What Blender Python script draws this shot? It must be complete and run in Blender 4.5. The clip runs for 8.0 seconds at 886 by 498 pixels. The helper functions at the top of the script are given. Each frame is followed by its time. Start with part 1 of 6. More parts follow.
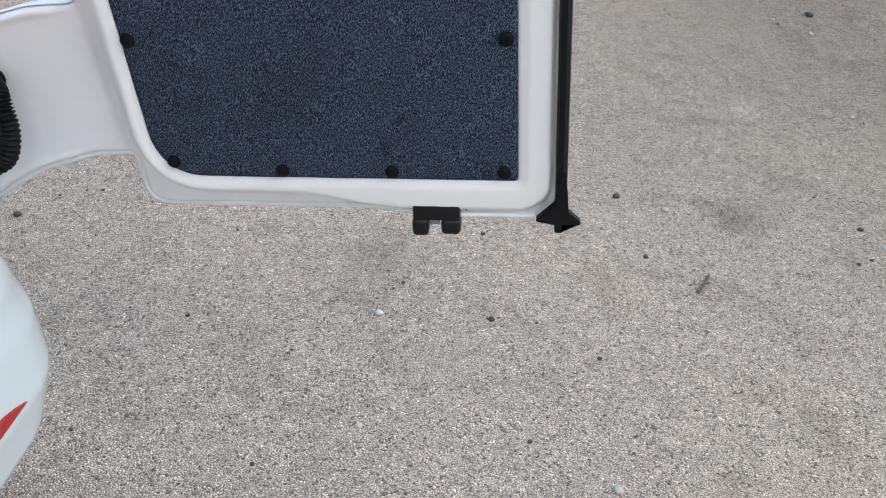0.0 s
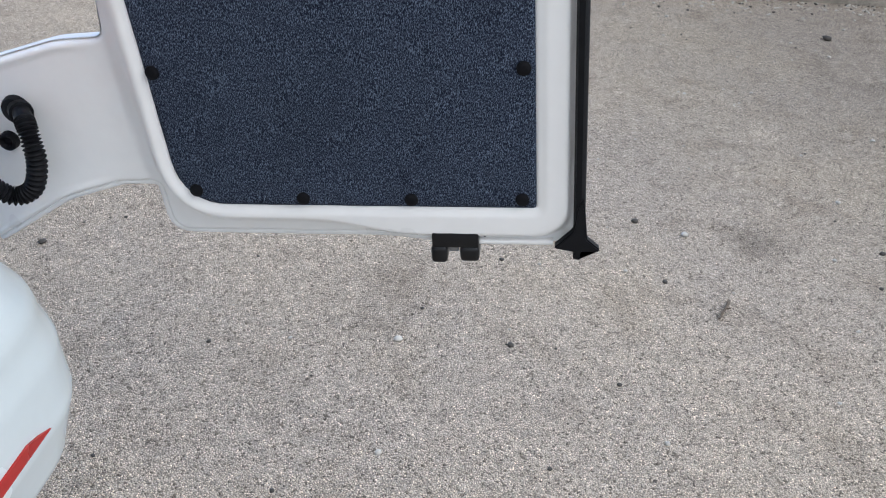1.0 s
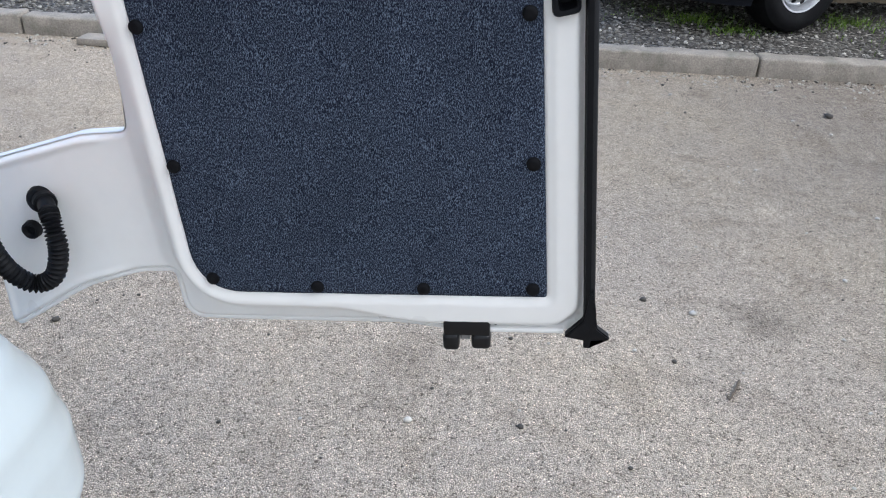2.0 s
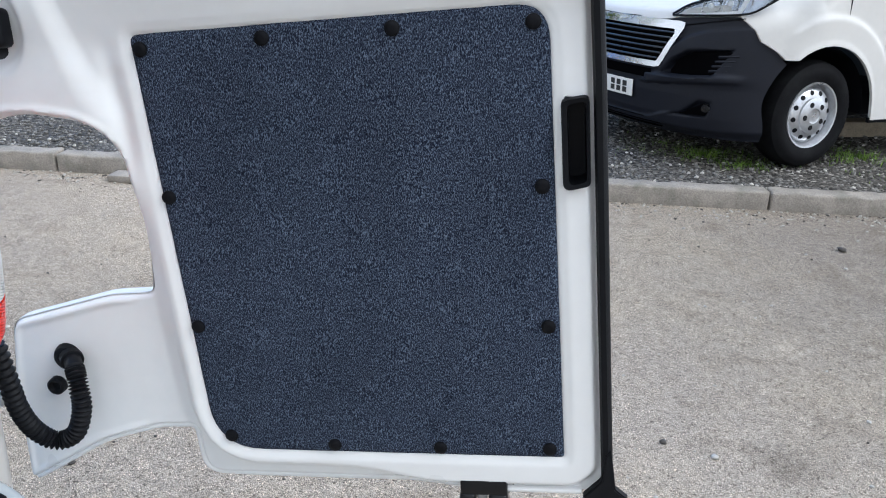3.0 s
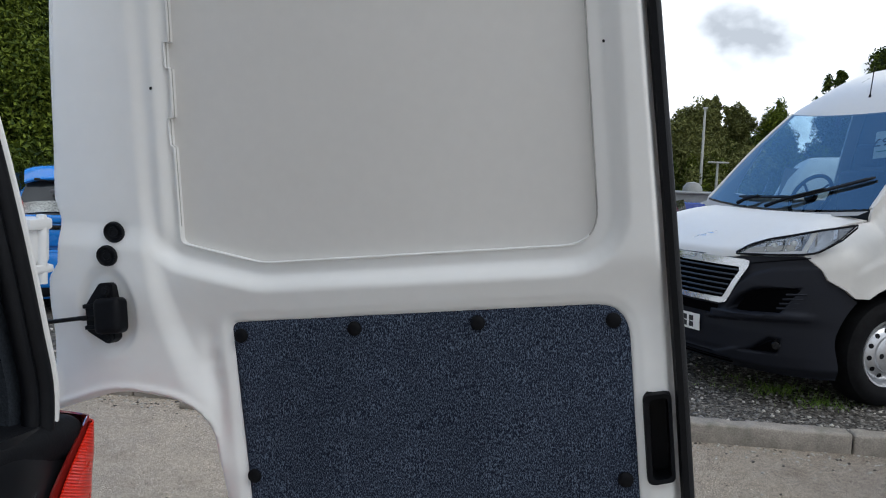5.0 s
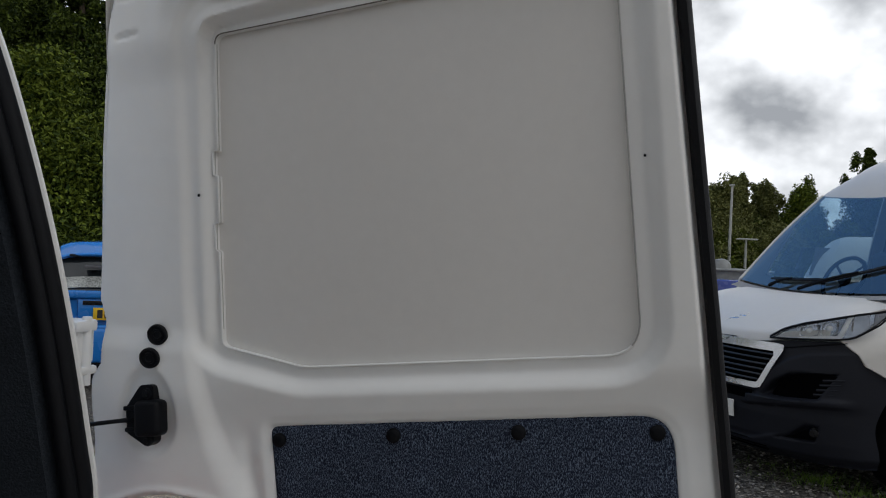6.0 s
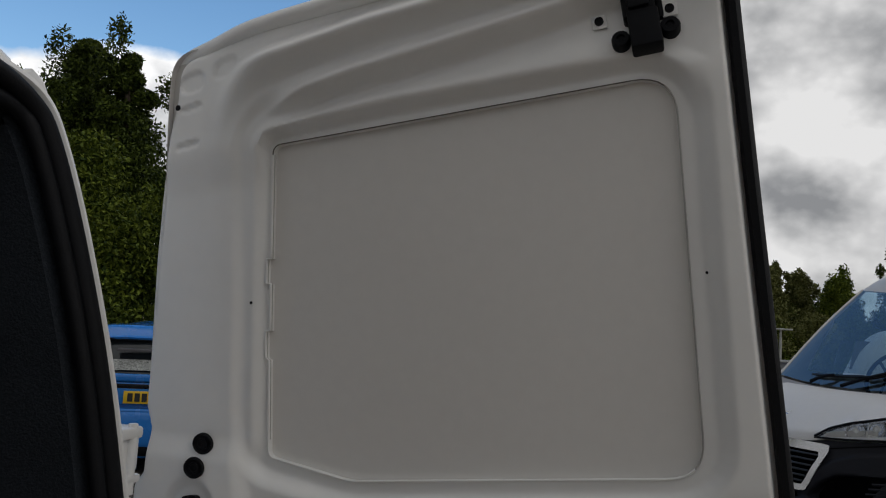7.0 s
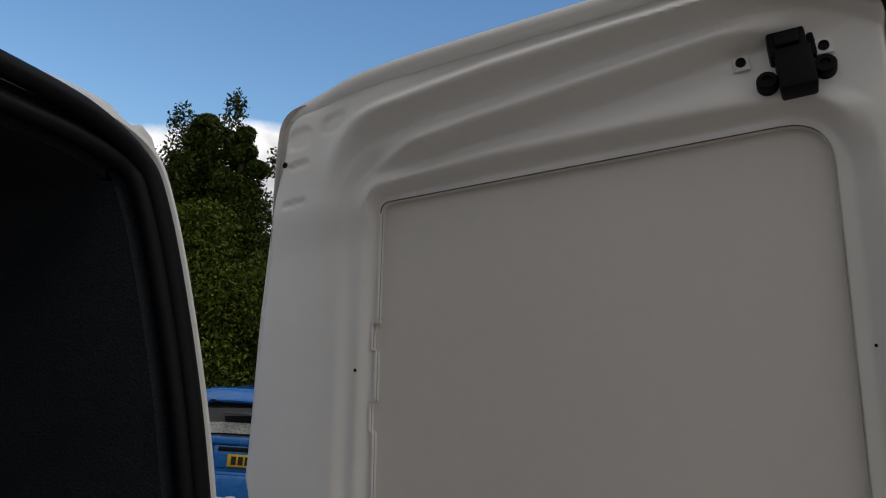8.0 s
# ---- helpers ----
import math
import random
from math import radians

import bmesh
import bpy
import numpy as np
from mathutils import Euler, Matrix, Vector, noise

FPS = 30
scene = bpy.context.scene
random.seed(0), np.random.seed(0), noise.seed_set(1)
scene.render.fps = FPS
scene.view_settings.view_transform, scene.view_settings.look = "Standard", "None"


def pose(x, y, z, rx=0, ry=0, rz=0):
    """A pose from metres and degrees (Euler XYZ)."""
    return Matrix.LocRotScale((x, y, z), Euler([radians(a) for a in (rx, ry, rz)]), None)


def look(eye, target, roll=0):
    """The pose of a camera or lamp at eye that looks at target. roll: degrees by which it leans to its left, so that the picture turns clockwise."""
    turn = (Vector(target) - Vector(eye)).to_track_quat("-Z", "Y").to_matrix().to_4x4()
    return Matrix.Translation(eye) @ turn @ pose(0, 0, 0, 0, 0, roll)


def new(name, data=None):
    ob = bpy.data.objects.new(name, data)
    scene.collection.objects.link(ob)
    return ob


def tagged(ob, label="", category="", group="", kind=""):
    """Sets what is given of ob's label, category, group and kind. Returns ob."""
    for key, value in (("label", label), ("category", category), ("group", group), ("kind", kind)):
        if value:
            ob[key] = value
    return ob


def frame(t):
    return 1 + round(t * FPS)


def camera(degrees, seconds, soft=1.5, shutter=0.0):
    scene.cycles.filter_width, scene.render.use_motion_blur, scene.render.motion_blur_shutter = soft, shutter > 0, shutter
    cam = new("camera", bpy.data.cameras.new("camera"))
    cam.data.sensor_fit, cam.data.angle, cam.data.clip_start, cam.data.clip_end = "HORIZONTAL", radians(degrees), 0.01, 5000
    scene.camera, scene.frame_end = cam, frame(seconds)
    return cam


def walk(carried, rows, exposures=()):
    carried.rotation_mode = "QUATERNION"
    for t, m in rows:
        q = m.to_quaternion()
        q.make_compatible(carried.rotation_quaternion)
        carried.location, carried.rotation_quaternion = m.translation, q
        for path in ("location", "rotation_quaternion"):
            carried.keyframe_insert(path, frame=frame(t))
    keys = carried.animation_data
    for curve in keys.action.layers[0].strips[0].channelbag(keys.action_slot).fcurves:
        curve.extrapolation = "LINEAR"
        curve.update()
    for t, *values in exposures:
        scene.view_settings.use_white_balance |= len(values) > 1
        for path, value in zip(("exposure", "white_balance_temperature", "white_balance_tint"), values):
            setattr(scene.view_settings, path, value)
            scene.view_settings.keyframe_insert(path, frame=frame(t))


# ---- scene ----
cam = camera(56.5, 8.0, soft=1.1)
PATH = [
    (0, (0.675, -0.993, 1.165), (0.592, 0.647, 0.022), 4.4),
    (0.5, (0.675, -1.001, 1.167), (0.555, 0.651, 0.046), 3.4),
    (1, (0.674, -0.996, 1.172), (0.541, 0.671, 0.075), 3.3),
    (1.2, (0.673, -0.995, 1.174), (0.536, 0.679, 0.088), 3.3),
    (2.3, (0.664, -0.999, 1.23), (0.487, 0.792, 0.357), 2.9),
    (2.5, (0.665, -0.999, 1.245), (0.481, 0.821, 0.437), 2.8),
    (3, (0.663, -1.001, 1.268), (0.431, 0.86, 0.575), 2.3),
    (3.5, (0.657, -1.009, 1.293), (0.348, 0.88, 0.711), 1.7),
    (4, (0.652, -1.011, 1.323), (0.293, 0.903, 0.869), 1.5),
    (4.5, (0.646, -1.015, 1.352), (0.266, 0.925, 1.048), 2.0),
    (4.7, (0.642, -1.016, 1.356), (0.253, 0.929, 1.1), 2.1),
    (5.8, (0.618, -1.023, 1.396), (0.133, 0.916, 1.344), 2.4),
    (6, (0.615, -1.024, 1.405), (0.129, 0.916, 1.387), 2.5),
    (6.5, (0.597, -1.025, 1.421), (0.07, 0.903, 1.499), 2.8),
    (7, (0.579, -1.021, 1.439), (0.019, 0.89, 1.62), 3.4),
    (7.5, (0.56, -1.011, 1.448), (-0.018, 0.887, 1.701), 4.0),
    (7.8, (0.552, -0.98, 1.446), (-0.079, 0.893, 1.751), 4.3),
    (8, (0.535, -0.949, 1.442), (-0.257, 0.859, 1.768), 4.7),
]
EXPOSURE = [(0, 1.90, 5980, 10), (1.2, 1.86, 5930, 10), (2.5, 2.10, 5840, 9), (3.5, 2.09, 5780, 8), (4.0, 2.03, 5860, 8), (4.5, 1.72, 5920, 8), (5.8, 0.76, 6200, 9), (6.5, 0.29, 6450, 10), (7.0, 0.10, 6560, 10), (8.0, 0.10, 6640, 11)]
walk(cam, [(t, look(eye, target, roll)) for t, eye, target, roll in PATH],
     exposures=EXPOSURE)
# ---------------------------------------------------------------- light
world = bpy.data.worlds.new("sky"); scene.world = world
world.use_nodes = True
SUN_EL, SUN_AZ = radians(46), radians(108)


def build_sky():
    nt = world.node_tree
    nt.nodes.clear()
    n = nt.nodes.new
    out, bg = n("ShaderNodeOutputWorld"), n("ShaderNodeBackground")
    sky = n("ShaderNodeTexSky")
    sky.sky_type, sky.sun_disc, sky.sun_elevation, sky.sun_rotation = "NISHITA", False, SUN_EL, SUN_AZ
    sky.air_density, sky.dust_density, sky.ozone_density = 1.2, 0.1, 2.6
    co, mp = n("ShaderNodeTexCoord"), n("ShaderNodeMapping")
    mp.inputs["Scale"].default_value = (1.0, 1.0, 1.35)
    mp.inputs["Location"].default_value = (0.9, 0.4, 0.7)
    big, fine = n("ShaderNodeTexNoise"), n("ShaderNodeTexNoise")
    big.inputs["Scale"].default_value, big.inputs["Detail"].default_value = 1.7, 9
    big.inputs["Roughness"].default_value = 0.56
    fine.inputs["Scale"].default_value, fine.inputs["Detail"].default_value = 5.6, 10
    fine.inputs["Roughness"].default_value = 0.52
    cover, tone = n("ShaderNodeValToRGB"), n("ShaderNodeValToRGB")
    cover.color_ramp.elements[0].position, cover.color_ramp.elements[1].position = 0.46, 0.535
    tone.color_ramp.elements[0].position, tone.color_ramp.elements[1].position = 0.36, 0.58
    tone.color_ramp.elements[0].color, tone.color_ramp.elements[1].color = (1.00, 1.035, 1.09, 1), (3.0, 3.01, 3.03, 1)
    mix = n("ShaderNodeMix"); mix.data_type = "RGBA"
    bg.inputs["Strength"].default_value = SKY
    ln = nt.links.new
    # broken cloud, brighter round the hidden sun, with clear blue ahead above the low bank
    near, low, sep = n("ShaderNodeMapRange"), n("ShaderNodeMapRange"), n("ShaderNodeSeparateXYZ")
    s1, s2 = n("ShaderNodeMath"), n("ShaderNodeMath")
    ln(co.outputs["Generated"], mp.inputs[0])
    ln(mp.outputs[0], big.inputs["Vector"]); ln(mp.outputs[0], fine.inputs["Vector"])
    # rounded heads: cells broken up by the finer noise
    heads, puffs, half_fine = n("ShaderNodeTexVoronoi"), n("ShaderNodeMath"), n("ShaderNodeMath")
    heads.feature = "SMOOTH_F1"
    heads.inputs["Scale"].default_value, heads.inputs["Detail"].default_value, heads.inputs["Roughness"].default_value = 5.5, 4, 0.55
    half_fine.operation, puffs.operation = "MULTIPLY_ADD", "MULTIPLY_ADD"
    half_fine.inputs[1].default_value, half_fine.inputs[2].default_value = 0.75, 0.53
    puffs.inputs[1].default_value = -0.42
    ln(mp.outputs[0], heads.inputs["Vector"]); ln(fine.outputs["Fac"], half_fine.inputs[0])
    ln(heads.outputs["Distance"], puffs.inputs[0]); ln(half_fine.outputs[0], puffs.inputs[2])
    ln(co.outputs["Generated"], sep.inputs[0])
    for a, lo, hi, t0, t1 in ((near, 0.795, 0.87, 0.14, -0.26), (low, 0.315, 0.24, 0.0, 0.40)):
        a.inputs["From Min"].default_value, a.inputs["From Max"].default_value = lo, hi
        a.inputs["To Min"].default_value, a.inputs["To Max"].default_value = t0, t1
    gap = n("ShaderNodeVectorMath"); gap.operation = "DOT_PRODUCT"
    gap.inputs[1].default_value = (-0.50, 0.62, 0.60)
    ln(co.outputs["Generated"], gap.inputs[0])
    ln(gap.outputs["Value"], near.inputs[0]); ln(sep.outputs["Z"], low.inputs[0])
    ln(near.outputs[0], s1.inputs[0]); ln(low.outputs[0], s1.inputs[1])
    ln(big.outputs["Fac"], s2.inputs[0]); ln(s1.outputs[0], s2.inputs[1])
    ln(s2.outputs[0], cover.inputs[0]); ln(puffs.outputs[0], tone.inputs[0])
    ln(cover.outputs[0], mix.inputs["Factor"])
    glow = n("ShaderNodeMapRange")
    glow.inputs["From Min"].default_value, glow.inputs["From Max"].default_value = -0.2, 0.85
    glow.inputs["To Min"].default_value, glow.inputs["To Max"].default_value = 0.9, 1.6
    lit = n("ShaderNodeVectorMath"); lit.operation = "SCALE"
    bank = n("ShaderNodeVectorMath"); bank.operation = "DOT_PRODUCT"      # the sunlit bank ahead of the lot
    bank.inputs[1].default_value = (0.22, 0.85, 0.47)
    ln(co.outputs["Generated"], bank.inputs[0])
    ln(bank.outputs["Value"], glow.inputs[0])
    front, white = n("ShaderNodeVectorMath"), n("ShaderNodeMapRange")     # the low bank opposite the sun is lit full on
    front.operation, front.inputs[1].default_value = "DOT_PRODUCT", (-0.68, 0.67, 0.30)
    white.inputs["From Min"].default_value, white.inputs["From Max"].default_value = 0.90, 0.98
    white.inputs["To Min"].default_value, white.inputs["To Max"].default_value = 1.0, 1.9
    ln(co.outputs["Generated"], front.inputs[0]); ln(front.outputs["Value"], white.inputs[0])
    both = n("ShaderNodeMath"); both.operation = "MULTIPLY"
    ln(glow.outputs[0], both.inputs[0]); ln(white.outputs[0], both.inputs[1])
    ln(tone.outputs[0], lit.inputs[0]); ln(both.outputs[0], lit.inputs["Scale"])
    deep = n("ShaderNodeHueSaturation")
    deep.inputs["Saturation"].default_value, deep.inputs["Value"].default_value = 1.18, 0.86
    ln(sky.outputs[0], deep.inputs["Color"]); ln(deep.outputs[0], mix.inputs[6]); ln(lit.outputs[0], mix.inputs[7])
    ln(mix.outputs[2], bg.inputs[0]); ln(bg.outputs[0], out.inputs[0])


SKY = 0.15
build_sky()
sun = new("sun", bpy.data.lights.new("sun", "SUN"))
sun.data.energy, sun.data.angle, sun.data.color = 0.42, radians(30), (1.0, 0.95, 0.88)
sun.matrix_world = look((math.sin(SUN_AZ) * 9, math.cos(SUN_AZ) * 9, 9 * math.tan(SUN_EL)), (0, 0, 0))


# ---------------------------------------------------------------- materials
def mat(name, base, rough=0.5, metal=0.0, var=0.12, scale=6.0, grain=80.0, bump=0.0, bumpscale=200.0, dirt=None, dirtscale=2.0,
        dirtamount=0.0, coat=0.0, rvar=0.1, tint=None, spec=0.5):
    m = bpy.data.materials.new(name)
    m.use_nodes = True
    nt = m.node_tree
    n, ln = nt.nodes.new, nt.links.new
    b = nt.nodes["Principled BSDF"]
    pos = n("ShaderNodeNewGeometry")
    n1, n2 = n("ShaderNodeTexNoise"), n("ShaderNodeTexNoise")
    for k, s in ((n1, scale), (n2, grain)):
        k.inputs["Scale"].default_value, k.inputs["Detail"].default_value = s, 5
        ln(pos.outputs["Position"], k.inputs["Vector"])
    add = n("ShaderNodeMath"); add.operation = "ADD"
    ln(n1.outputs["Fac"], add.inputs[0]); ln(n2.outputs["Fac"], add.inputs[1])
    rng = n("ShaderNodeMapRange")
    rng.inputs["From Min"].default_value, rng.inputs["From Max"].default_value = 0.7, 1.3
    rng.inputs["To Min"].default_value, rng.inputs["To Max"].default_value = 1 - var, 1 + var
    ln(add.outputs[0], rng.inputs[0])
    mul = n("ShaderNodeVectorMath"); mul.operation = "SCALE"
    mul.inputs[0].default_value = base
    ln(rng.outputs[0], mul.inputs["Scale"])
    col = mul.outputs[0]
    if dirt:
        n3 = n("ShaderNodeTexNoise")
        n3.inputs["Scale"].default_value, n3.inputs["Detail"].default_value = dirtscale, 7
        n3.inputs["Roughness"].default_value = 0.62
        ln(pos.outputs["Position"], n3.inputs["Vector"])
        r3 = n("ShaderNodeMapRange")
        r3.inputs["From Min"].default_value, r3.inputs["From Max"].default_value = 0.5, 0.78
        r3.inputs["To Max"].default_value = dirtamount
        ln(n3.outputs["Fac"], r3.inputs[0])
        mx = n("ShaderNodeMix"); mx.data_type = "RGBA"
        ln(r3.outputs[0], mx.inputs["Factor"]); ln(col, mx.inputs[6])
        mx.inputs[7].default_value = (*dirt, 1)
        col = mx.outputs[2]
    ln(col, b.inputs["Base Color"])
    rr = n("ShaderNodeMapRange")
    rr.inputs["To Min"].default_value, rr.inputs["To Max"].default_value = max(0.02, rough - rvar), min(1, rough + rvar)
    rr.inputs["From Min"].default_value, rr.inputs["From Max"].default_value = 0.3, 0.7
    ln(n1.outputs["Fac"], rr.inputs[0]); ln(rr.outputs[0], b.inputs["Roughness"])
    b.inputs["Metallic"].default_value = metal
    b.inputs["Coat Weight"].default_value = coat
    b.inputs["Coat Roughness"].default_value = 0.06
    b.inputs["Specular IOR Level"].default_value = spec
    if bump:
        nb = n("ShaderNodeTexNoise")
        nb.inputs["Scale"].default_value, nb.inputs["Detail"].default_value = bumpscale, 4
        ln(pos.outputs["Position"], nb.inputs["Vector"])
        bp = n("ShaderNodeBump")
        bp.inputs["Distance"].default_value, bp.inputs["Strength"].default_value = bump, 1.0
        ln(nb.outputs["Fac"], bp.inputs["Height"]); ln(bp.outputs[0], b.inputs["Normal"])
    return m


WHITE = mat("white_paint", (0.80, 0.80, 0.79), 0.36, var=0.02, scale=3, grain=40, coat=0.08, bump=0.0004, bumpscale=14,
            dirt=(0.62, 0.60, 0.56), dirtscale=5, dirtamount=0.05)
WHITE_CAR = mat("white_car_paint", (0.58, 0.568, 0.545), 0.36, spec=0.22, var=0.02, scale=2, grain=30, coat=0.05, dirt=(0.55, 0.52, 0.47), dirtscale=3, dirtamount=0.12)
PRIMER = mat("grey_white_panel", (0.71, 0.695, 0.67), 0.45, var=0.02, scale=2.5, grain=60, bump=0.0003, bumpscale=9)
BUMPER_WHITE = mat("white_bumper_paint", (0.58, 0.65, 0.68), 0.22, var=0.015, scale=3, grain=40, coat=0.7, bump=0.0006, bumpscale=7)
BLACK = mat("black_plastic", (0.0045, 0.005, 0.0068), 0.5, spec=0.12, var=0.2, grain=150, bump=0.00008, bumpscale=500)
RUBBER = mat("black_rubber", (0.0042, 0.0048, 0.0066), 0.55, spec=0.18, var=0.25, grain=60, bump=0.0004, bumpscale=300)
GLOSSBLACK = mat("glossy_black_plastic", (0.007, 0.0075, 0.009), 0.3, spec=0.3, var=0.2)
BUMPER_GREY = mat("dark_grey_bumper_plastic", (0.0085, 0.010, 0.0155), 0.52, spec=0.20, var=0.15, grain=120, bump=0.0004, bumpscale=600)
STEEL = mat("silver_wheel_paint", (0.55, 0.56, 0.58), 0.32, metal=0.75, var=0.1, dirt=(0.25, 0.22, 0.19), dirtscale=14, dirtamount=0.35)
CHROME = mat("chrome", (0.62, 0.64, 0.67), 0.16, metal=1.0, var=0.06)
TYRE = mat("tyre_rubber", (0.0055, 0.0055, 0.0065), 0.75, var=0.3, grain=40, bump=0.001, bumpscale=60, spec=0.10, dirt=(0.035, 0.043, 0.040), dirtscale=9, dirtamount=0.14)
RED = mat("red_reflector", (0.36, 0.012, 0.010), 0.3, var=0.1, coat=0.2)
WORN_METAL = mat("grey_metal", (0.3, 0.31, 0.32), 0.4, metal=0.6)
BLUE_CAR = mat("bright_blue_car_paint", (0.013, 0.17, 0.56), 0.25, var=0.04, coat=0.8)
DARKBLUE_CAR = mat("dark_blue_car_paint", (0.02, 0.05, 0.30), 0.25, var=0.05, coat=0.8)
RED_CAR = mat("red_car_paint", (0.5, 0.02, 0.02), 0.3, var=0.05, coat=0.6)
YELLOW = mat("yellow_plate", (0.75, 0.48, 0.02), 0.4, var=0.03)
PLATE_WHITE = mat("white_plate", (0.75, 0.75, 0.72), 0.4, var=0.03)
CARD = mat("white_price_card", (0.62, 0.74, 0.78), 0.6, var=0.02)
INK = mat("black_ink", (0.02, 0.02, 0.02), 0.6, var=0.05)
DARKGLASS = mat("dark_car_glass", (0.02, 0.025, 0.03), 0.06, var=0.05, spec=0.8)
CONCRETE = mat("kerb_concrete", (0.24, 0.215, 0.185), 0.9, var=0.34, scale=9, grain=130, bump=0.003, bumpscale=90, dirt=(0.10, 0.10, 0.075), dirtscale=7, dirtamount=0.9)
WOOD = mat("weathered_timber", (0.30, 0.25, 0.18), 0.85, var=0.25, scale=14, grain=90, bump=0.002, bumpscale=60)
BARK = mat("bark", (0.09, 0.07, 0.05), 0.9, var=0.3, bump=0.01, bumpscale=20)
POLE = mat("galvanised_pole", (0.42, 0.43, 0.42), 0.5, metal=0.3)
SHED = mat("grey_shed_wall", (0.25, 0.26, 0.26), 0.8, var=0.2)
SEAT = mat("grey_seat_cloth", (0.07, 0.07, 0.075), 0.9, var=0.2)
PEBBLE_LIGHT = mat("pale_pebble", (0.42, 0.40, 0.36), 0.8, var=0.3, scale=30)
PEBBLE_DARK = mat("dark_pebble", (0.055, 0.05, 0.045), 0.9, var=0.3, scale=30)


def carpet_mat():
    """Short pile carpet, blue-grey fibres of several tones."""
    m = mat("blue_grey_carpet", (0.045, 0.055, 0.078), 0.95, var=0.1, spec=0.1)
    nt = m.node_tree
    n, ln = nt.nodes.new, nt.links.new
    b = nt.nodes["Principled BSDF"]
    pos = n("ShaderNodeNewGeometry")
    mp = n("ShaderNodeMapping")
    mp.inputs["Scale"].default_value = (1.0, 1.0, 0.45)
    ln(pos.outputs["Position"], mp.inputs[0])
    a, c, w = n("ShaderNodeTexNoise"), n("ShaderNodeTexNoise"), n("ShaderNodeTexNoise")
    for k, s, d in ((a, 780, 1), (c, 1600, 1), (w, 7.0, 4)):
        k.inputs["Scale"].default_value, k.inputs["Detail"].default_value = s, d
        ln(mp.outputs[0], k.inputs["Vector"])
    s1 = n("ShaderNodeMath"); s1.operation = "MULTIPLY_ADD"
    s1.inputs[1].default_value = 0.55
    ln(c.outputs["Fac"], s1.inputs[0]); ln(a.outputs["Fac"], s1.inputs[2])
    ramp = n("ShaderNodeValToRGB")
    e = ramp.color_ramp.elements
    e[0].position, e[0].color = 0.56, (0.0065, 0.0085, 0.0165, 1)
    e[1].position, e[1].color = 0.99, (0.130, 0.165, 0.222, 1)
    k = ramp.color_ramp.elements.new(0.77); k.color = (0.021, 0.027, 0.047, 1)
    ln(s1.outputs[0], ramp.inputs[0])
    rg = n("ShaderNodeMapRange")
    rg.inputs["From Min"].default_value, rg.inputs["From Max"].default_value = 0.3, 0.7
    rg.inputs["To Min"].default_value, rg.inputs["To Max"].default_value = 0.86, 1.14
    ln(w.outputs["Fac"], rg.inputs[0])
    sc = n("ShaderNodeVectorMath"); sc.operation = "SCALE"
    ln(ramp.outputs[0], sc.inputs[0]); ln(rg.outputs[0], sc.inputs["Scale"])
    ln(sc.outputs[0], b.inputs["Base Color"])
    bp = n("ShaderNodeBump")
    bp.inputs["Distance"].default_value, bp.inputs["Strength"].default_value = 0.0015, 0.5
    ln(s1.outputs[0], bp.inputs["Height"]); ln(bp.outputs[0], b.inputs["Normal"])
    return m


CARPET = carpet_mat()
LINER = mat("black_carpet_lining", (0.019, 0.023, 0.029), 0.95, var=0.35, grain=300, bump=0.002, bumpscale=350, spec=0.1)


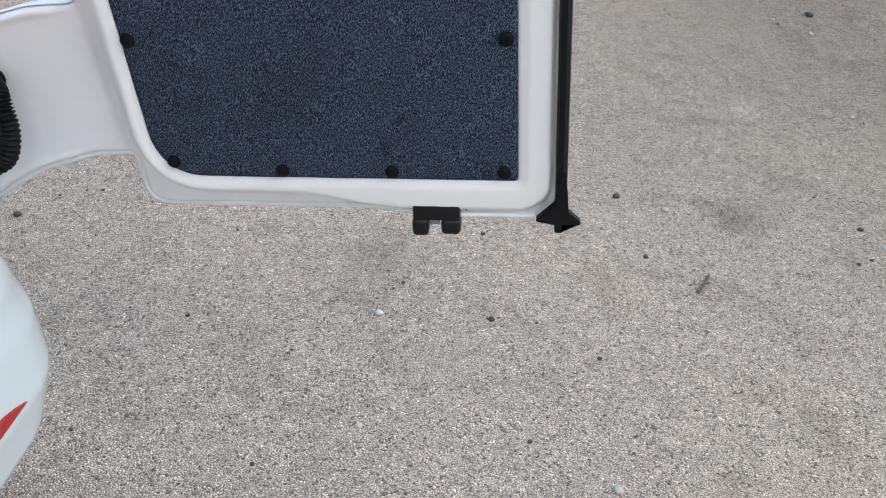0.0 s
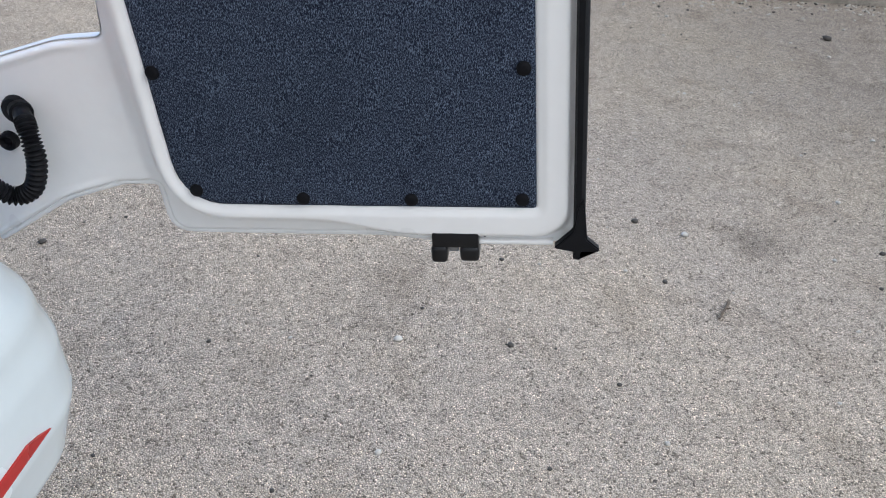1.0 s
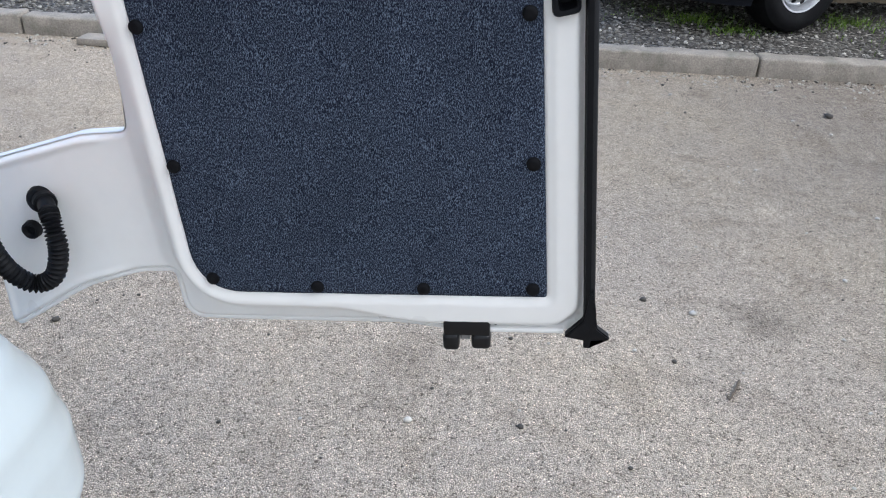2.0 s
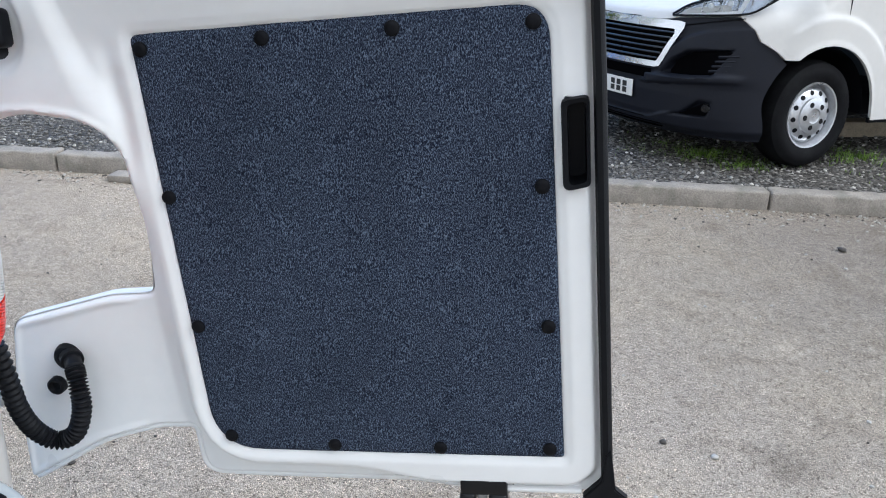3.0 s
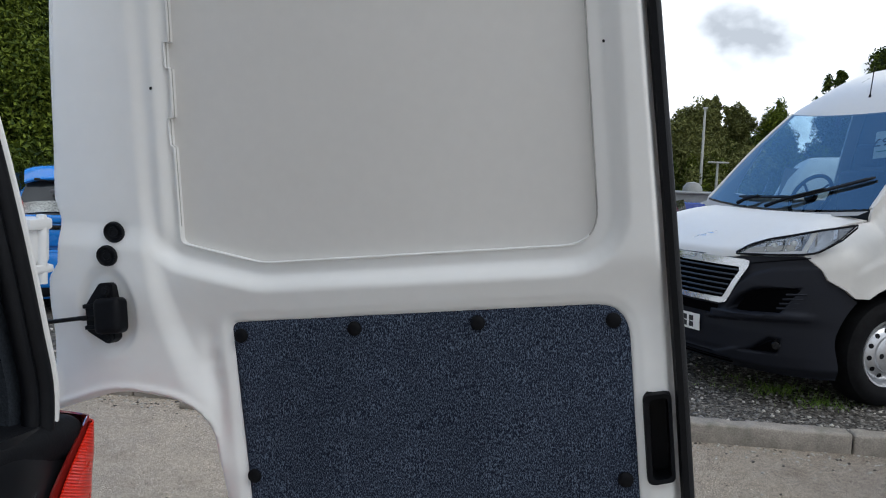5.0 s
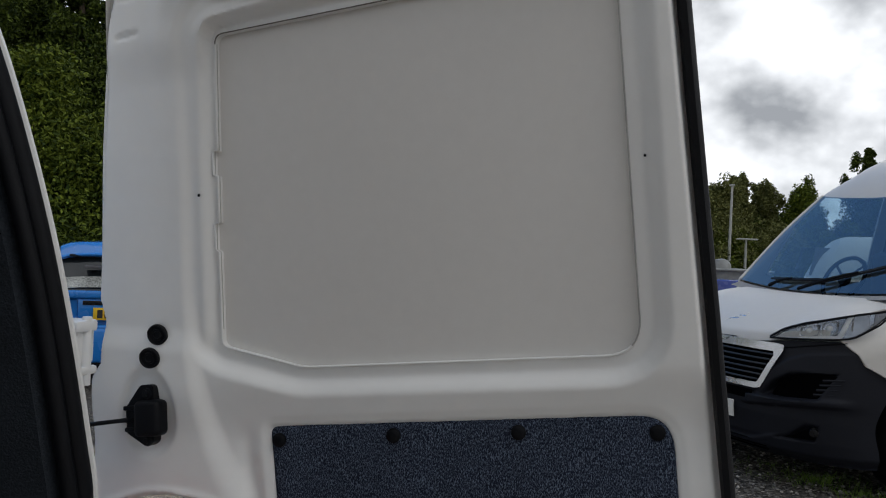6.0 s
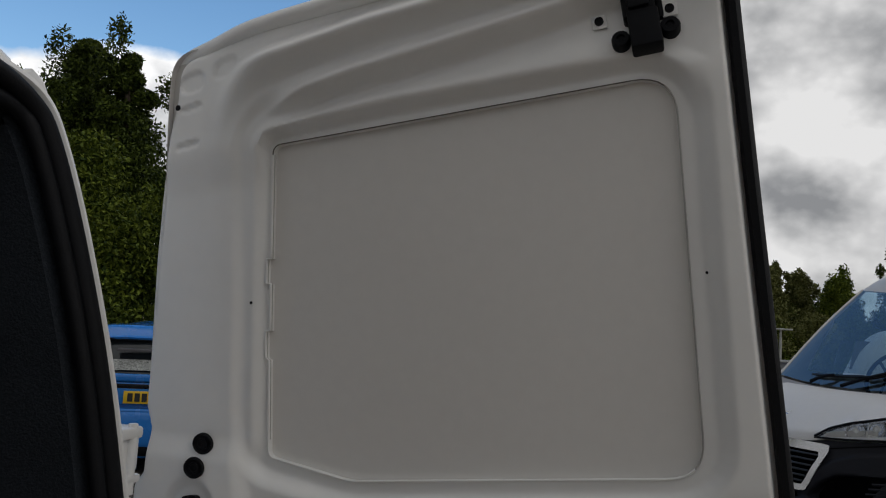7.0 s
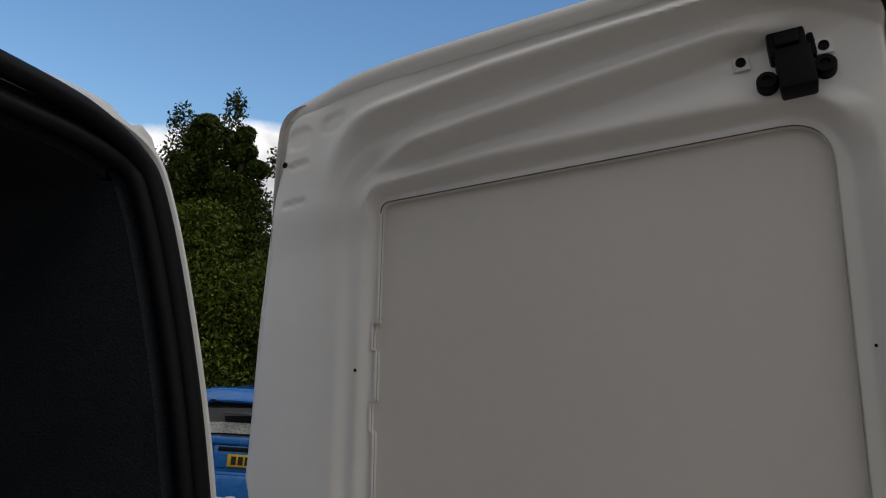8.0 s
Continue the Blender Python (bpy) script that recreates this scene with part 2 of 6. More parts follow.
def ground_mat():
    """Worn chip-dressed tarmac: pale chips in a grey binder, dark spots, sandy drifts, broad light levels put into the
    colour.
    """
    m = mat("worn_chip_tarmac", (0.3, 0.29, 0.27), 0.95, spec=0.05)
    nt = m.node_tree
    n, ln = nt.nodes.new, nt.links.new
    b = nt.nodes["Principled BSDF"]
    pos = n("ShaderNodeNewGeometry")
    v = n("ShaderNodeTexVoronoi"); v.inputs["Scale"].default_value = 225
    v2 = n("ShaderNodeTexVoronoi"); v2.inputs["Scale"].default_value = 225
    v2.feature = "DISTANCE_TO_EDGE"
    f, g, h = n("ShaderNodeTexNoise"), n("ShaderNodeTexNoise"), n("ShaderNodeTexNoise")
    for k, s, d in ((f, 340, 4), (g, 1.15, 6), (h, 5.5, 5)):
        k.inputs["Scale"].default_value, k.inputs["Detail"].default_value = s, d
        ln(pos.outputs["Position"], k.inputs["Vector"])
    for k in (v, v2):
        ln(pos.outputs["Position"], k.inputs["Vector"])
    chip = n("ShaderNodeSeparateColor")
    ln(v.outputs["Color"], chip.inputs[0])
    ramp = n("ShaderNodeValToRGB")
    e = ramp.color_ramp.elements
    e[0].position, e[0].color = 0.0, (0.12, 0.11, 0.10, 1)
    e[1].position, e[1].color = 1.0, (0.64, 0.615, 0.575, 1)
    k = e.new(0.12); k.color = (0.36, 0.342, 0.318, 1)
    k = e.new(0.88); k.color = (0.475, 0.454, 0.424, 1)
    ln(chip.outputs[0], ramp.inputs[0])
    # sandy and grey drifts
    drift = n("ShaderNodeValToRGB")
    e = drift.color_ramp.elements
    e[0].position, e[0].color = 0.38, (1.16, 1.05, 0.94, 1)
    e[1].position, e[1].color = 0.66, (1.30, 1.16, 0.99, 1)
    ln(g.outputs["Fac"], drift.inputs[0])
    spots = n("ShaderNodeValToRGB")
    e = spots.color_ramp.elements
    e[0].position, e[0].color = 0.33, (0.86, 0.85, 0.84, 1)
    e[1].position, e[1].color = 0.47, (1, 1, 1, 1)
    ln(h.outputs["Fac"], spots.inputs[0])
    dark = n("ShaderNodeMapRange")
    dark.inputs["From Min"].default_value, dark.inputs["From Max"].default_value = 0.40, 0.52
    dark.inputs["To Min"].default_value, dark.inputs["To Max"].default_value = 0.44, 1.13
    ln(f.outputs["Fac"], dark.inputs[0])
    m1, m2 = n("ShaderNodeVectorMath"), n("ShaderNodeVectorMath")
    m1.operation = m2.operation = "MULTIPLY"
    ln(ramp.outputs[0], m1.inputs[0]); ln(drift.outputs[0], m1.inputs[1])
    ln(m1.outputs[0], m2.inputs[0]); ln(spots.outputs[0], m2.inputs[1])
    m3 = n("ShaderNodeVectorMath"); m3.operation = "SCALE"
    ln(m2.outputs[0], m3.inputs[0]); ln(dark.outputs[0], m3.inputs["Scale"])
    gaps = n("ShaderNodeMapRange")
    gaps.inputs["From Min"].default_value, gaps.inputs["From Max"].default_value = 0.0, 0.16
    gaps.inputs["To Min"].default_value, gaps.inputs["To Max"].default_value = 0.46, 1.14
    ln(v2.outputs["Distance"], gaps.inputs[0])
    m4 = n("ShaderNodeVectorMath"); m4.operation = "SCALE"
    ln(m3.outputs[0], m4.inputs[0]); ln(gaps.outputs[0], m4.inputs["Scale"])
    col = m4.outputs[0]
    # loose grit and pitted hollows
    for scale, detail, lo, hi, t0, t1 in ((95, 2, 0.30, 0.44, 0.60, 1.0), (28, 4, 0.36, 0.64, 0.91, 1.11)):
        grit, level, sc = n("ShaderNodeTexNoise"), n("ShaderNodeMapRange"), n("ShaderNodeVectorMath")
        grit.inputs["Scale"].default_value, grit.inputs["Detail"].default_value = scale, detail
        level.inputs["From Min"].default_value, level.inputs["From Max"].default_value = lo, hi
        level.inputs["To Min"].default_value, level.inputs["To Max"].default_value = t0, t1
        sc.operation = "SCALE"
        ln(pos.outputs["Position"], grit.inputs["Vector"]); ln(grit.outputs["Fac"], level.inputs[0])
        ln(col, sc.inputs[0]); ln(level.outputs[0], sc.inputs["Scale"])
        col = sc.outputs[0]
    # last three: light level put into the colour, lower right, higher left and near
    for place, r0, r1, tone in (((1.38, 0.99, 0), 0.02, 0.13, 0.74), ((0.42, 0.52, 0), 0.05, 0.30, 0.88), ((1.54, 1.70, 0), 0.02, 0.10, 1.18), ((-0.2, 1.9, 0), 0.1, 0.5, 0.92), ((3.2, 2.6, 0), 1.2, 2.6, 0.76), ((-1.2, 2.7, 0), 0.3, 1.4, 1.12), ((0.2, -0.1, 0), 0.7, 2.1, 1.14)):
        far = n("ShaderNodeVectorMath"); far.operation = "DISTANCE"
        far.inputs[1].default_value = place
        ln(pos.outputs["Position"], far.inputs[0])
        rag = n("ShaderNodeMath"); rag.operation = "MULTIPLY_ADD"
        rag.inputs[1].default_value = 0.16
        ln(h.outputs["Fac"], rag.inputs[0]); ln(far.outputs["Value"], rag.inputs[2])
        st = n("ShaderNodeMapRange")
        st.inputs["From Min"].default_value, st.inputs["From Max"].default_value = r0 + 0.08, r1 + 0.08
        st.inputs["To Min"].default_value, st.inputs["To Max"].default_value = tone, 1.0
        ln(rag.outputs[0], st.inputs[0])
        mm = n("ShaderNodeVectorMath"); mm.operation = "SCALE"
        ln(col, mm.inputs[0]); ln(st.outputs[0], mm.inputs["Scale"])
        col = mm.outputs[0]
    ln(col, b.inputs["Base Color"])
    hh = n("ShaderNodeMath"); hh.operation = "MULTIPLY_ADD"
    hh.inputs[1].default_value = 1.6
    ln(v2.outputs["Distance"], hh.inputs[0]); ln(f.outputs["Fac"], hh.inputs[2])
    hi = n("ShaderNodeMath"); hi.operation = "SUBTRACT"
    ln(hh.outputs[0], hi.inputs[0]); ln(v.outputs["Distance"], hi.inputs[1])
    bp = n("ShaderNodeBump")
    bp.inputs["Distance"].default_value, bp.inputs["Strength"].default_value = 0.0036, 1.0
    ln(hi.outputs[0], bp.inputs["Height"]); ln(bp.outputs[0], b.inputs["Normal"])
    return m


def gravel_mat():
    m = mat("dark_gravel_bed", (0.1, 0.1, 0.1), 0.92, spec=0.2)
    nt = m.node_tree
    n, ln = nt.nodes.new, nt.links.new
    b = nt.nodes["Principled BSDF"]
    pos = n("ShaderNodeNewGeometry")
    v, f = n("ShaderNodeTexVoronoi"), n("ShaderNodeTexNoise")
    v.inputs["Scale"].default_value = 58
    f.inputs["Scale"].default_value, f.inputs["Detail"].default_value = 3, 6
    ln(pos.outputs["Position"], v.inputs["Vector"]); ln(pos.outputs["Position"], f.inputs["Vector"])
    chip = n("ShaderNodeSeparateColor"); ln(v.outputs["Color"], chip.inputs[0])
    ramp = n("ShaderNodeValToRGB")
    e = ramp.color_ramp.elements
    e[0].position, e[0].color = 0.0, (0.018, 0.017, 0.016, 1)
    e[1].position, e[1].color = 1.0, (0.40, 0.37, 0.33, 1)
    k = e.new(0.6); k.color = (0.088, 0.081, 0.073, 1)
    k = e.new(0.93); k.color = (0.16, 0.148, 0.133, 1)
    ln(chip.outputs[0], ramp.inputs[0])
    ln(ramp.outputs[0], b.inputs["Base Color"])
    bp = n("ShaderNodeBump"); bp.invert = True
    bp.inputs["Distance"].default_value, bp.inputs["Strength"].default_value = 0.02, 1.0
    ln(v.outputs["Distance"], bp.inputs["Height"]); ln(bp.outputs[0], b.inputs["Normal"])
    return m


def leaf_mat(name, a, b2):
    m = bpy.data.materials.new(name)
    m.use_nodes = True
    nt = m.node_tree
    n, ln = nt.nodes.new, nt.links.new
    b = nt.nodes["Principled BSDF"]
    g = n("ShaderNodeNewGeometry")
    ramp = n("ShaderNodeValToRGB")
    ramp.color_ramp.elements[0].color, ramp.color_ramp.elements[1].color = (*a, 1), (*b2, 1)
    ln(g.outputs["Random Per Island"], ramp.inputs[0]); ln(ramp.outputs[0], b.inputs["Base Color"])
    b.inputs["Roughness"].default_value = 0.6
    b.inputs["Specular IOR Level"].default_value = 0.12
    b.inputs["Transmission Weight"].default_value = 0.0
    b.inputs["Subsurface Weight"].default_value = 0.0
    return m


TARMAC, GRAVEL = ground_mat(), gravel_mat()
LEAF = leaf_mat("green_leaves", (0.016, 0.034, 0.004), (0.15, 0.19, 0.022))
LEAF_DARK = leaf_mat("dark_green_leaves", (0.008, 0.018, 0.004), (0.085, 0.118, 0.016))
LEAF_OLIVE = leaf_mat("olive_leaves", (0.055, 0.065, 0.018), (0.19, 0.20, 0.065))
GRASS = leaf_mat("grass_blades", (0.05, 0.10, 0.015), (0.20, 0.30, 0.06))


# ---------------------------------------------------------------- mesh helpers
PLACE = {}


def holder(name, at=(0, 0, 0), m=None, **tags):
    """An empty that carries a thing; its parts are built in the world's coordinates unless local."""
    ob = new(name)
    ob.empty_display_size = 0.1
    ob.matrix_basis = m if m is not None else Matrix.Translation(at)
    PLACE[ob.name] = ob.matrix_basis.copy()
    return tagged(ob, **tags)


def shade(bm, angle=35):
    lim = radians(angle)
    for f in bm.faces:
        f.smooth = True
    for e in bm.edges:
        if len(e.link_faces) == 2 and e.calc_face_angle(0) > lim:
            e.smooth = False


def part(name, bm, material, parent=None, label="", local=False, angle=35):
    if isinstance(bm, bmesh.types.BMesh):
        shade(bm, angle)
        me = bpy.data.meshes.new(name)
        bm.to_mesh(me)
        bm.free()
        me.materials.append(material)
    else:
        me = bm
    ob = new(name, me)
    if parent is not None:
        ob.parent = parent
        if not local:
            ob.matrix_parent_inverse = PLACE.get(parent.name, Matrix()).inverted()
    return tagged(ob, label=label)


def thing(name, bm, material, label, category, group="", kind="", angle=35):
    ob = part(name, bm, material, None, label, angle=angle)
    return tagged(ob, category=category, group=group, kind=kind)


def box(lo, hi, bevel=0.0, seg=2, bm=None, m=None):
    own = bm is None
    b = bmesh.new()
    bmesh.ops.create_cube(b, size=1)
    for v in b.verts:
        v.co = Vector((lo[i] if v.co[i] < 0 else hi[i] for i in range(3)))
    if bevel:
        bmesh.ops.bevel(b, geom=b.edges[:], offset=bevel, segments=seg, profile=0.5, affect="EDGES")
    if m is not None:
        b.transform(m)
    if own:
        return b
    return join(bm, b)


def join(bm, other):
    me = bpy.data.meshes.new("tmp")
    other.to_mesh(me); other.free()
    bm.from_mesh(me)
    bpy.data.meshes.remove(me)
    return bm


def round_poly(corners, seg=6, step=0.0):
    """A closed outline from corners (u, v, radius); step > 0 cuts long sides into short ones."""
    pts, n = [], len(corners)
    for i in range(n):
        p0, p1, p2 = (Vector(corners[(i + k) % n][:2]) for k in (-1, 0, 1))
        r = corners[i][2] if len(corners[i]) > 2 else 0
        a, b = (p0 - p1), (p2 - p1)
        la, lb = a.length, b.length
        a.normalize(); b.normalize()
        half = a.angle(b) / 2 if la and lb else radians(90)
        if r <= 0 or half > radians(89):
            pts.append(p1)
            continue
        d = min(r / math.tan(half), la * 0.49, lb * 0.49)
        s, e = p1 + a * d, p1 + b * d
        for k in range(seg + 1):
            t = k / seg
            pts.append(s * (1 - t) ** 2 + p1 * 2 * t * (1 - t) + e * t * t)
    if step:
        out = []
        for i, p in enumerate(pts):
            q = pts[(i + 1) % len(pts)]
            m = max(1, int((q - p).length / step))
            out += [p.lerp(q, k / m) for k in range(m)]
        pts = out
    return [(p.x, p.y) for p in pts]


def signed(poly, x, y):
    """Distance from points to an outline, negative inside."""
    p = np.array(poly); q = np.roll(p, -1, 0)
    best, inside = np.full(x.shape, 1e9), np.zeros(x.shape, bool)
    for (ax, ay), (bx, by) in zip(p, q):
        dx, dy = bx - ax, by - ay
        L = dx * dx + dy * dy + 1e-12
        t = np.clip(((x - ax) * dx + (y - ay) * dy) / L, 0, 1)
        best = np.minimum(best, np.hypot(x - ax - t * dx, y - ay - t * dy))
        cross = ((ay > y) != (by > y)) & (x < (bx - ax) * (y - ay) / (by - ay + 1e-12) + ax)
        inside ^= cross
    return np.where(inside, -best, best)


def ss(a, b, x):
    t = np.clip((x - a) / (b - a), 0, 1)
    return t * t * (3 - 2 * t)


def sheet(poly, step, depth, to=lambda u, v, d: (u, d, v), hole=None):
    """A fine triangulated sheet inside an outline, its depth given by a function of the two plane coordinates."""
    from mathutils import geometry
    p = np.array(poly)
    xs = np.arange(p[:, 0].min() + step * 0.5, p[:, 0].max(), step)
    ys = np.arange(p[:, 1].min() + step * 0.5, p[:, 1].max(), step * 0.866)
    gx, gy = np.meshgrid(xs, ys)
    gx = gx + (np.arange(len(ys)) % 2)[:, None] * step * 0.5
    gx, gy = gx.ravel(), gy.ravel()
    keep = signed(poly, gx, gy) < -step * 0.45
    n = len(poly)
    ring = [(i, (i + 1) % n) for i in range(n)]
    if hole:
        keep &= signed(hole, gx, gy) > step * 0.45
        k = len(hole)
        ring += [(n + i, n + (i + 1) % k) for i in range(k)]
    pts = [Vector(a) for a in poly] + [Vector(a) for a in (hole or [])] + [Vector(a) for a in zip(gx[keep], gy[keep])]
    co, _, fc, *_ = geometry.delaunay_2d_cdt(pts, ring, [], 1, 1e-7)
    a = np.array([tuple(c) for c in co])
    if hole:
        mid = np.array([a[list(f)].mean(0) for f in fc])
        out = signed(hole, mid[:, 0], mid[:, 1]) > 0
        fc = [f for f, o in zip(fc, out) if o]
    d = depth(a[:, 0], a[:, 1])
    bm = bmesh.new()
    vs = [bm.verts.new(to(u, v, w)) for (u, v), w in zip(a, d)]
    for f in fc:
        try:
            bm.faces.new([vs[i] for i in f])
        except ValueError:
            pass
    bmesh.ops.recalc_face_normals(bm, faces=bm.faces[:])
    return bm


def rim(bm, offset):
    """Folds the free edge of a sheet over by an offset."""
    ed = [e for e in bm.edges if e.is_boundary]
    new_e = bmesh.ops.extrude_edge_only(bm, edges=ed)["geom"]
    for v in new_e:
        if isinstance(v, bmesh.types.BMVert):
            v.co += Vector(offset)
    bmesh.ops.recalc_face_normals(bm, faces=bm.faces[:])
    return bm


def slab(poly, d0, d1, to=lambda u, v, d: (u, d, v), bevel=0.0, seg=2, bm=None):
    """An outline given thickness between two depths."""
    b = bmesh.new()
    n = len(poly)
    lo = [b.verts.new(to(u, v, d0)) for u, v in poly]
    hi = [b.verts.new(to(u, v, d1)) for u, v in poly]
    b.faces.new(lo)
    top = b.faces.new(hi[::-1])
    for i in range(n):
        b.faces.new((lo[i], lo[(i + 1) % n], hi[(i + 1) % n], hi[i]))
    bmesh.ops.recalc_face_normals(b, faces=b.faces[:])
    if bevel:
        ed = [e for f in b.faces if len(f.verts) == n and n > 4 for e in f.edges] or b.edges[:]
        bmesh.ops.bevel(b, geom=list(set(ed)), offset=bevel, segments=seg, affect="EDGES")
    return b if bm is None else join(bm, b)


def smooth_path(pts, per=8):
    out = []
    P = [Vector(p) for p in pts]
    P = [P[0] * 2 - P[1]] + P + [P[-1] * 2 - P[-2]]
    for i in range(1, len(P) - 2):
        a, b, c, d = P[i - 1:i + 3]
        for k in range(per):
            t = k / per
            out.append(0.5 * ((2 * b) + (c - a) * t + (2 * a - 5 * b + 4 * c - d) * t * t + (3 * b - a - 3 * c + d) * t ** 3))
    return out + [P[-2]]


def tube(path, radius, seg=10, bm=None, flat=1.0, up=(0, 0, 1), caps=True):
    """A sweep along a path; radius a number or a function of the place along it (0..1)."""
    b = bmesh.new() if bm is None else bm
    path = [Vector(p) for p in path]
    rings, n = [], len(path)
    side = None
    for i, p in enumerate(path):
        t = (path[min(i + 1, n - 1)] - path[max(i - 1, 0)]).normalized()
        if side is None:
            side = t.cross(Vector(up))
            if side.length < 1e-3:
                side = t.cross(Vector((0, 1, 0)))
        side = (side - t * side.dot(t)).normalized()
        nrm = side.cross(t)
        r = radius(i / (n - 1)) if callable(radius) else radius
        rings.append([b.verts.new(p + (side * math.cos(a) + nrm * math.sin(a) * flat) * r) for a in (math.tau * k / seg for k in range(seg))])
    for a, c in zip(rings, rings[1:]):
        for k in range(seg):
            b.faces.new((a[k], a[(k + 1) % seg], c[(k + 1) % seg], c[k]))
    if caps:
        b.faces.new(rings[0][::-1]); b.faces.new(rings[-1])
    if bm is None:
        bmesh.ops.recalc_face_normals(b, faces=b.faces[:])
    return b


def lathe(profile, seg=20, m=None, bm=None):
    """Turned about z from (radius, height) pairs."""
    b = bmesh.new()
    rings = []
    for r, h in profile:
        if r < 1e-5:
            rings.append([b.verts.new((0, 0, h))])
        else:
            rings.append([b.verts.new((r * math.cos(math.tau * k / seg), r * math.sin(math.tau * k / seg), h)) for k in range(seg)])
    for a, c in zip(rings, rings[1:]):
        for k in range(seg):
            f = [a[k % len(a)], a[(k + 1) % len(a)], c[(k + 1) % len(c)], c[k % len(c)]]
            f = list(dict.fromkeys(f))
            if len(f) > 2:
                b.faces.new(f)
    bmesh.ops.recalc_face_normals(b, faces=b.faces[:])
    if m is not None:
        b.transform(m)
    return b if bm is None else join(bm, b)


def grid(nu, nv, fn, bm=None, closed=False):
    """A surface of nu by nv cells from fn(u, v) with u and v from 0 to 1."""
    b = bmesh.new() if bm is None else bm
    vs = [[b.verts.new(fn(i / nu, j / nv)) for j in range(nv + 1)] for i in range(nu + 1)]
    for i in range(nu):
        for j in range(nv):
            b.faces.new((vs[i][j], vs[i + 1][j], vs[i + 1][j + 1], vs[i][j + 1]))
    return b


def thick(bm, d):
    """Gives an open surface a thickness along its normals."""
    bmesh.ops.recalc_face_normals(bm, faces=bm.faces[:])
    bmesh.ops.solidify(bm, geom=bm.faces[:], thickness=d)
    return bm
# ---------------------------------------------------------------- ground
KERB_A, KERB_T = (1.855, 3.40), 0.0706          # a joint of the kerb and the kerb's slope in plan
KERB_L = 0.975


def kerb_y(x):
    return KERB_A[1] + (x - KERB_A[0]) * KERB_T


def lot_height(x, y):
    """Level by the open van; falls a little towards the far corner of the lot."""
    return -0.145 * ss(1.9, 4.0, -x) * ss(3.7, 5.2, y) - 0.45 * ss(9.0, 15.0, y)


def build_ground():
    def fine(a, b, n):
        return list(np.linspace(a, b, n))
    xs = sorted(set([-900, -300, -120, -60, -30, -18] + fine(-12, 12, 61) + [18, 30, 60, 120, 300, 900]))
    ys = sorted(set([-900, -300, -100, -40, -15] + fine(-8, 16, 61) + [22, 30, 60, 120, 300, 900]))
    bm = bmesh.new()
    vs = [[bm.verts.new((x, y, float(lot_height(x, y)))) for y in ys] for x in xs]
    for i in range(len(xs) - 1):
        for j in range(len(ys) - 1):
            bm.faces.new((vs[i][j], vs[i + 1][j], vs[i + 1][j + 1], vs[i][j + 1]))
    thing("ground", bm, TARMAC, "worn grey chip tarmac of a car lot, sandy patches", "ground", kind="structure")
    # gravel bed behind the kerb
    def bed(u, v):
        x = -14 + 28 * u
        y = kerb_y(x) + 0.10 + 9 * v ** 1.6
        z = 0.085 + 0.012 * noise.noise((x * 2, y * 2, 0)) + float(lot_height(x, y))
        return (x, y, z if v < 1 else -0.3)
    bm = grid(120, 50, bed)
    bmesh.ops.recalc_face_normals(bm, faces=bm.faces[:])
    if sum(f.normal.z for f in bm.faces) < 0:
        bmesh.ops.reverse_faces(bm, faces=bm.faces[:])
    thing("gravel_bed", bm, GRAVEL, "dark grey gravel bed with pale stones behind the kerb", "gravel", kind="structure")


def build_kerb():
    k = holder("kerb", (KERB_A[0], KERB_A[1], 0), label="low weathered concrete kerb edging the gravel bed", category="kerb", kind="structure")
    ang = math.atan(KERB_T)
    rng = random.Random(4)
    meshes = []
    for i in range(3):
        b = box((0.004, 0, -0.06), (KERB_L - 0.004, 0.125, 0.098), 0.012, 2)
        bmesh.ops.subdivide_edges(b, edges=[e for e in b.edges if e.calc_length() > 0.5], cuts=24)
        for v in b.verts:
            v.co += Vector((0, noise.noise(v.co * 13 + Vector((i * 7, 0, 0))) * 0.010, noise.noise(v.co * 11 + Vector((0, i * 5, 3))) * 0.009))
        shade(b, 50)
        me = bpy.data.meshes.new("kerb_stone"); b.to_mesh(me); b.free(); me.materials.append(CONCRETE)
        meshes.append(me)
    for i in range(-13, 9):
        o = part("kerb_stone", meshes[i % 3], CONCRETE, k, local=True)
        o.matrix_basis = pose(i * KERB_L * math.cos(ang), i * KERB_L * math.sin(ang), rng.uniform(-0.006, 0.004), 0, rng.uniform(-0.3, 0.3), math.degrees(ang) + rng.uniform(-0.2, 0.2))
    b = box((-1.67, 3.00, 0.0), (-1.475, 3.13, 0.040), 0.008)
    for v in b.verts:
        v.co.z += noise.noise(v.co * 6) * 0.006
    thing("paving_slab", b, CONCRETE, "loose flat broken concrete slab lying against the kerb", "slab")
    b = box((2.40, 5.05, 0.07), (5.2, 5.22, 0.19), 0.015, m=Matrix.Translation((2.4, 5.05, 0)) @ pose(0, 0, 0, 0, 0, 17) @ Matrix.Translation((-2.4, -5.05, 0)))
    thing("timber_sleeper", b, WOOD, "weathered pale timber sleeper lying on the gravel", "sleeper")


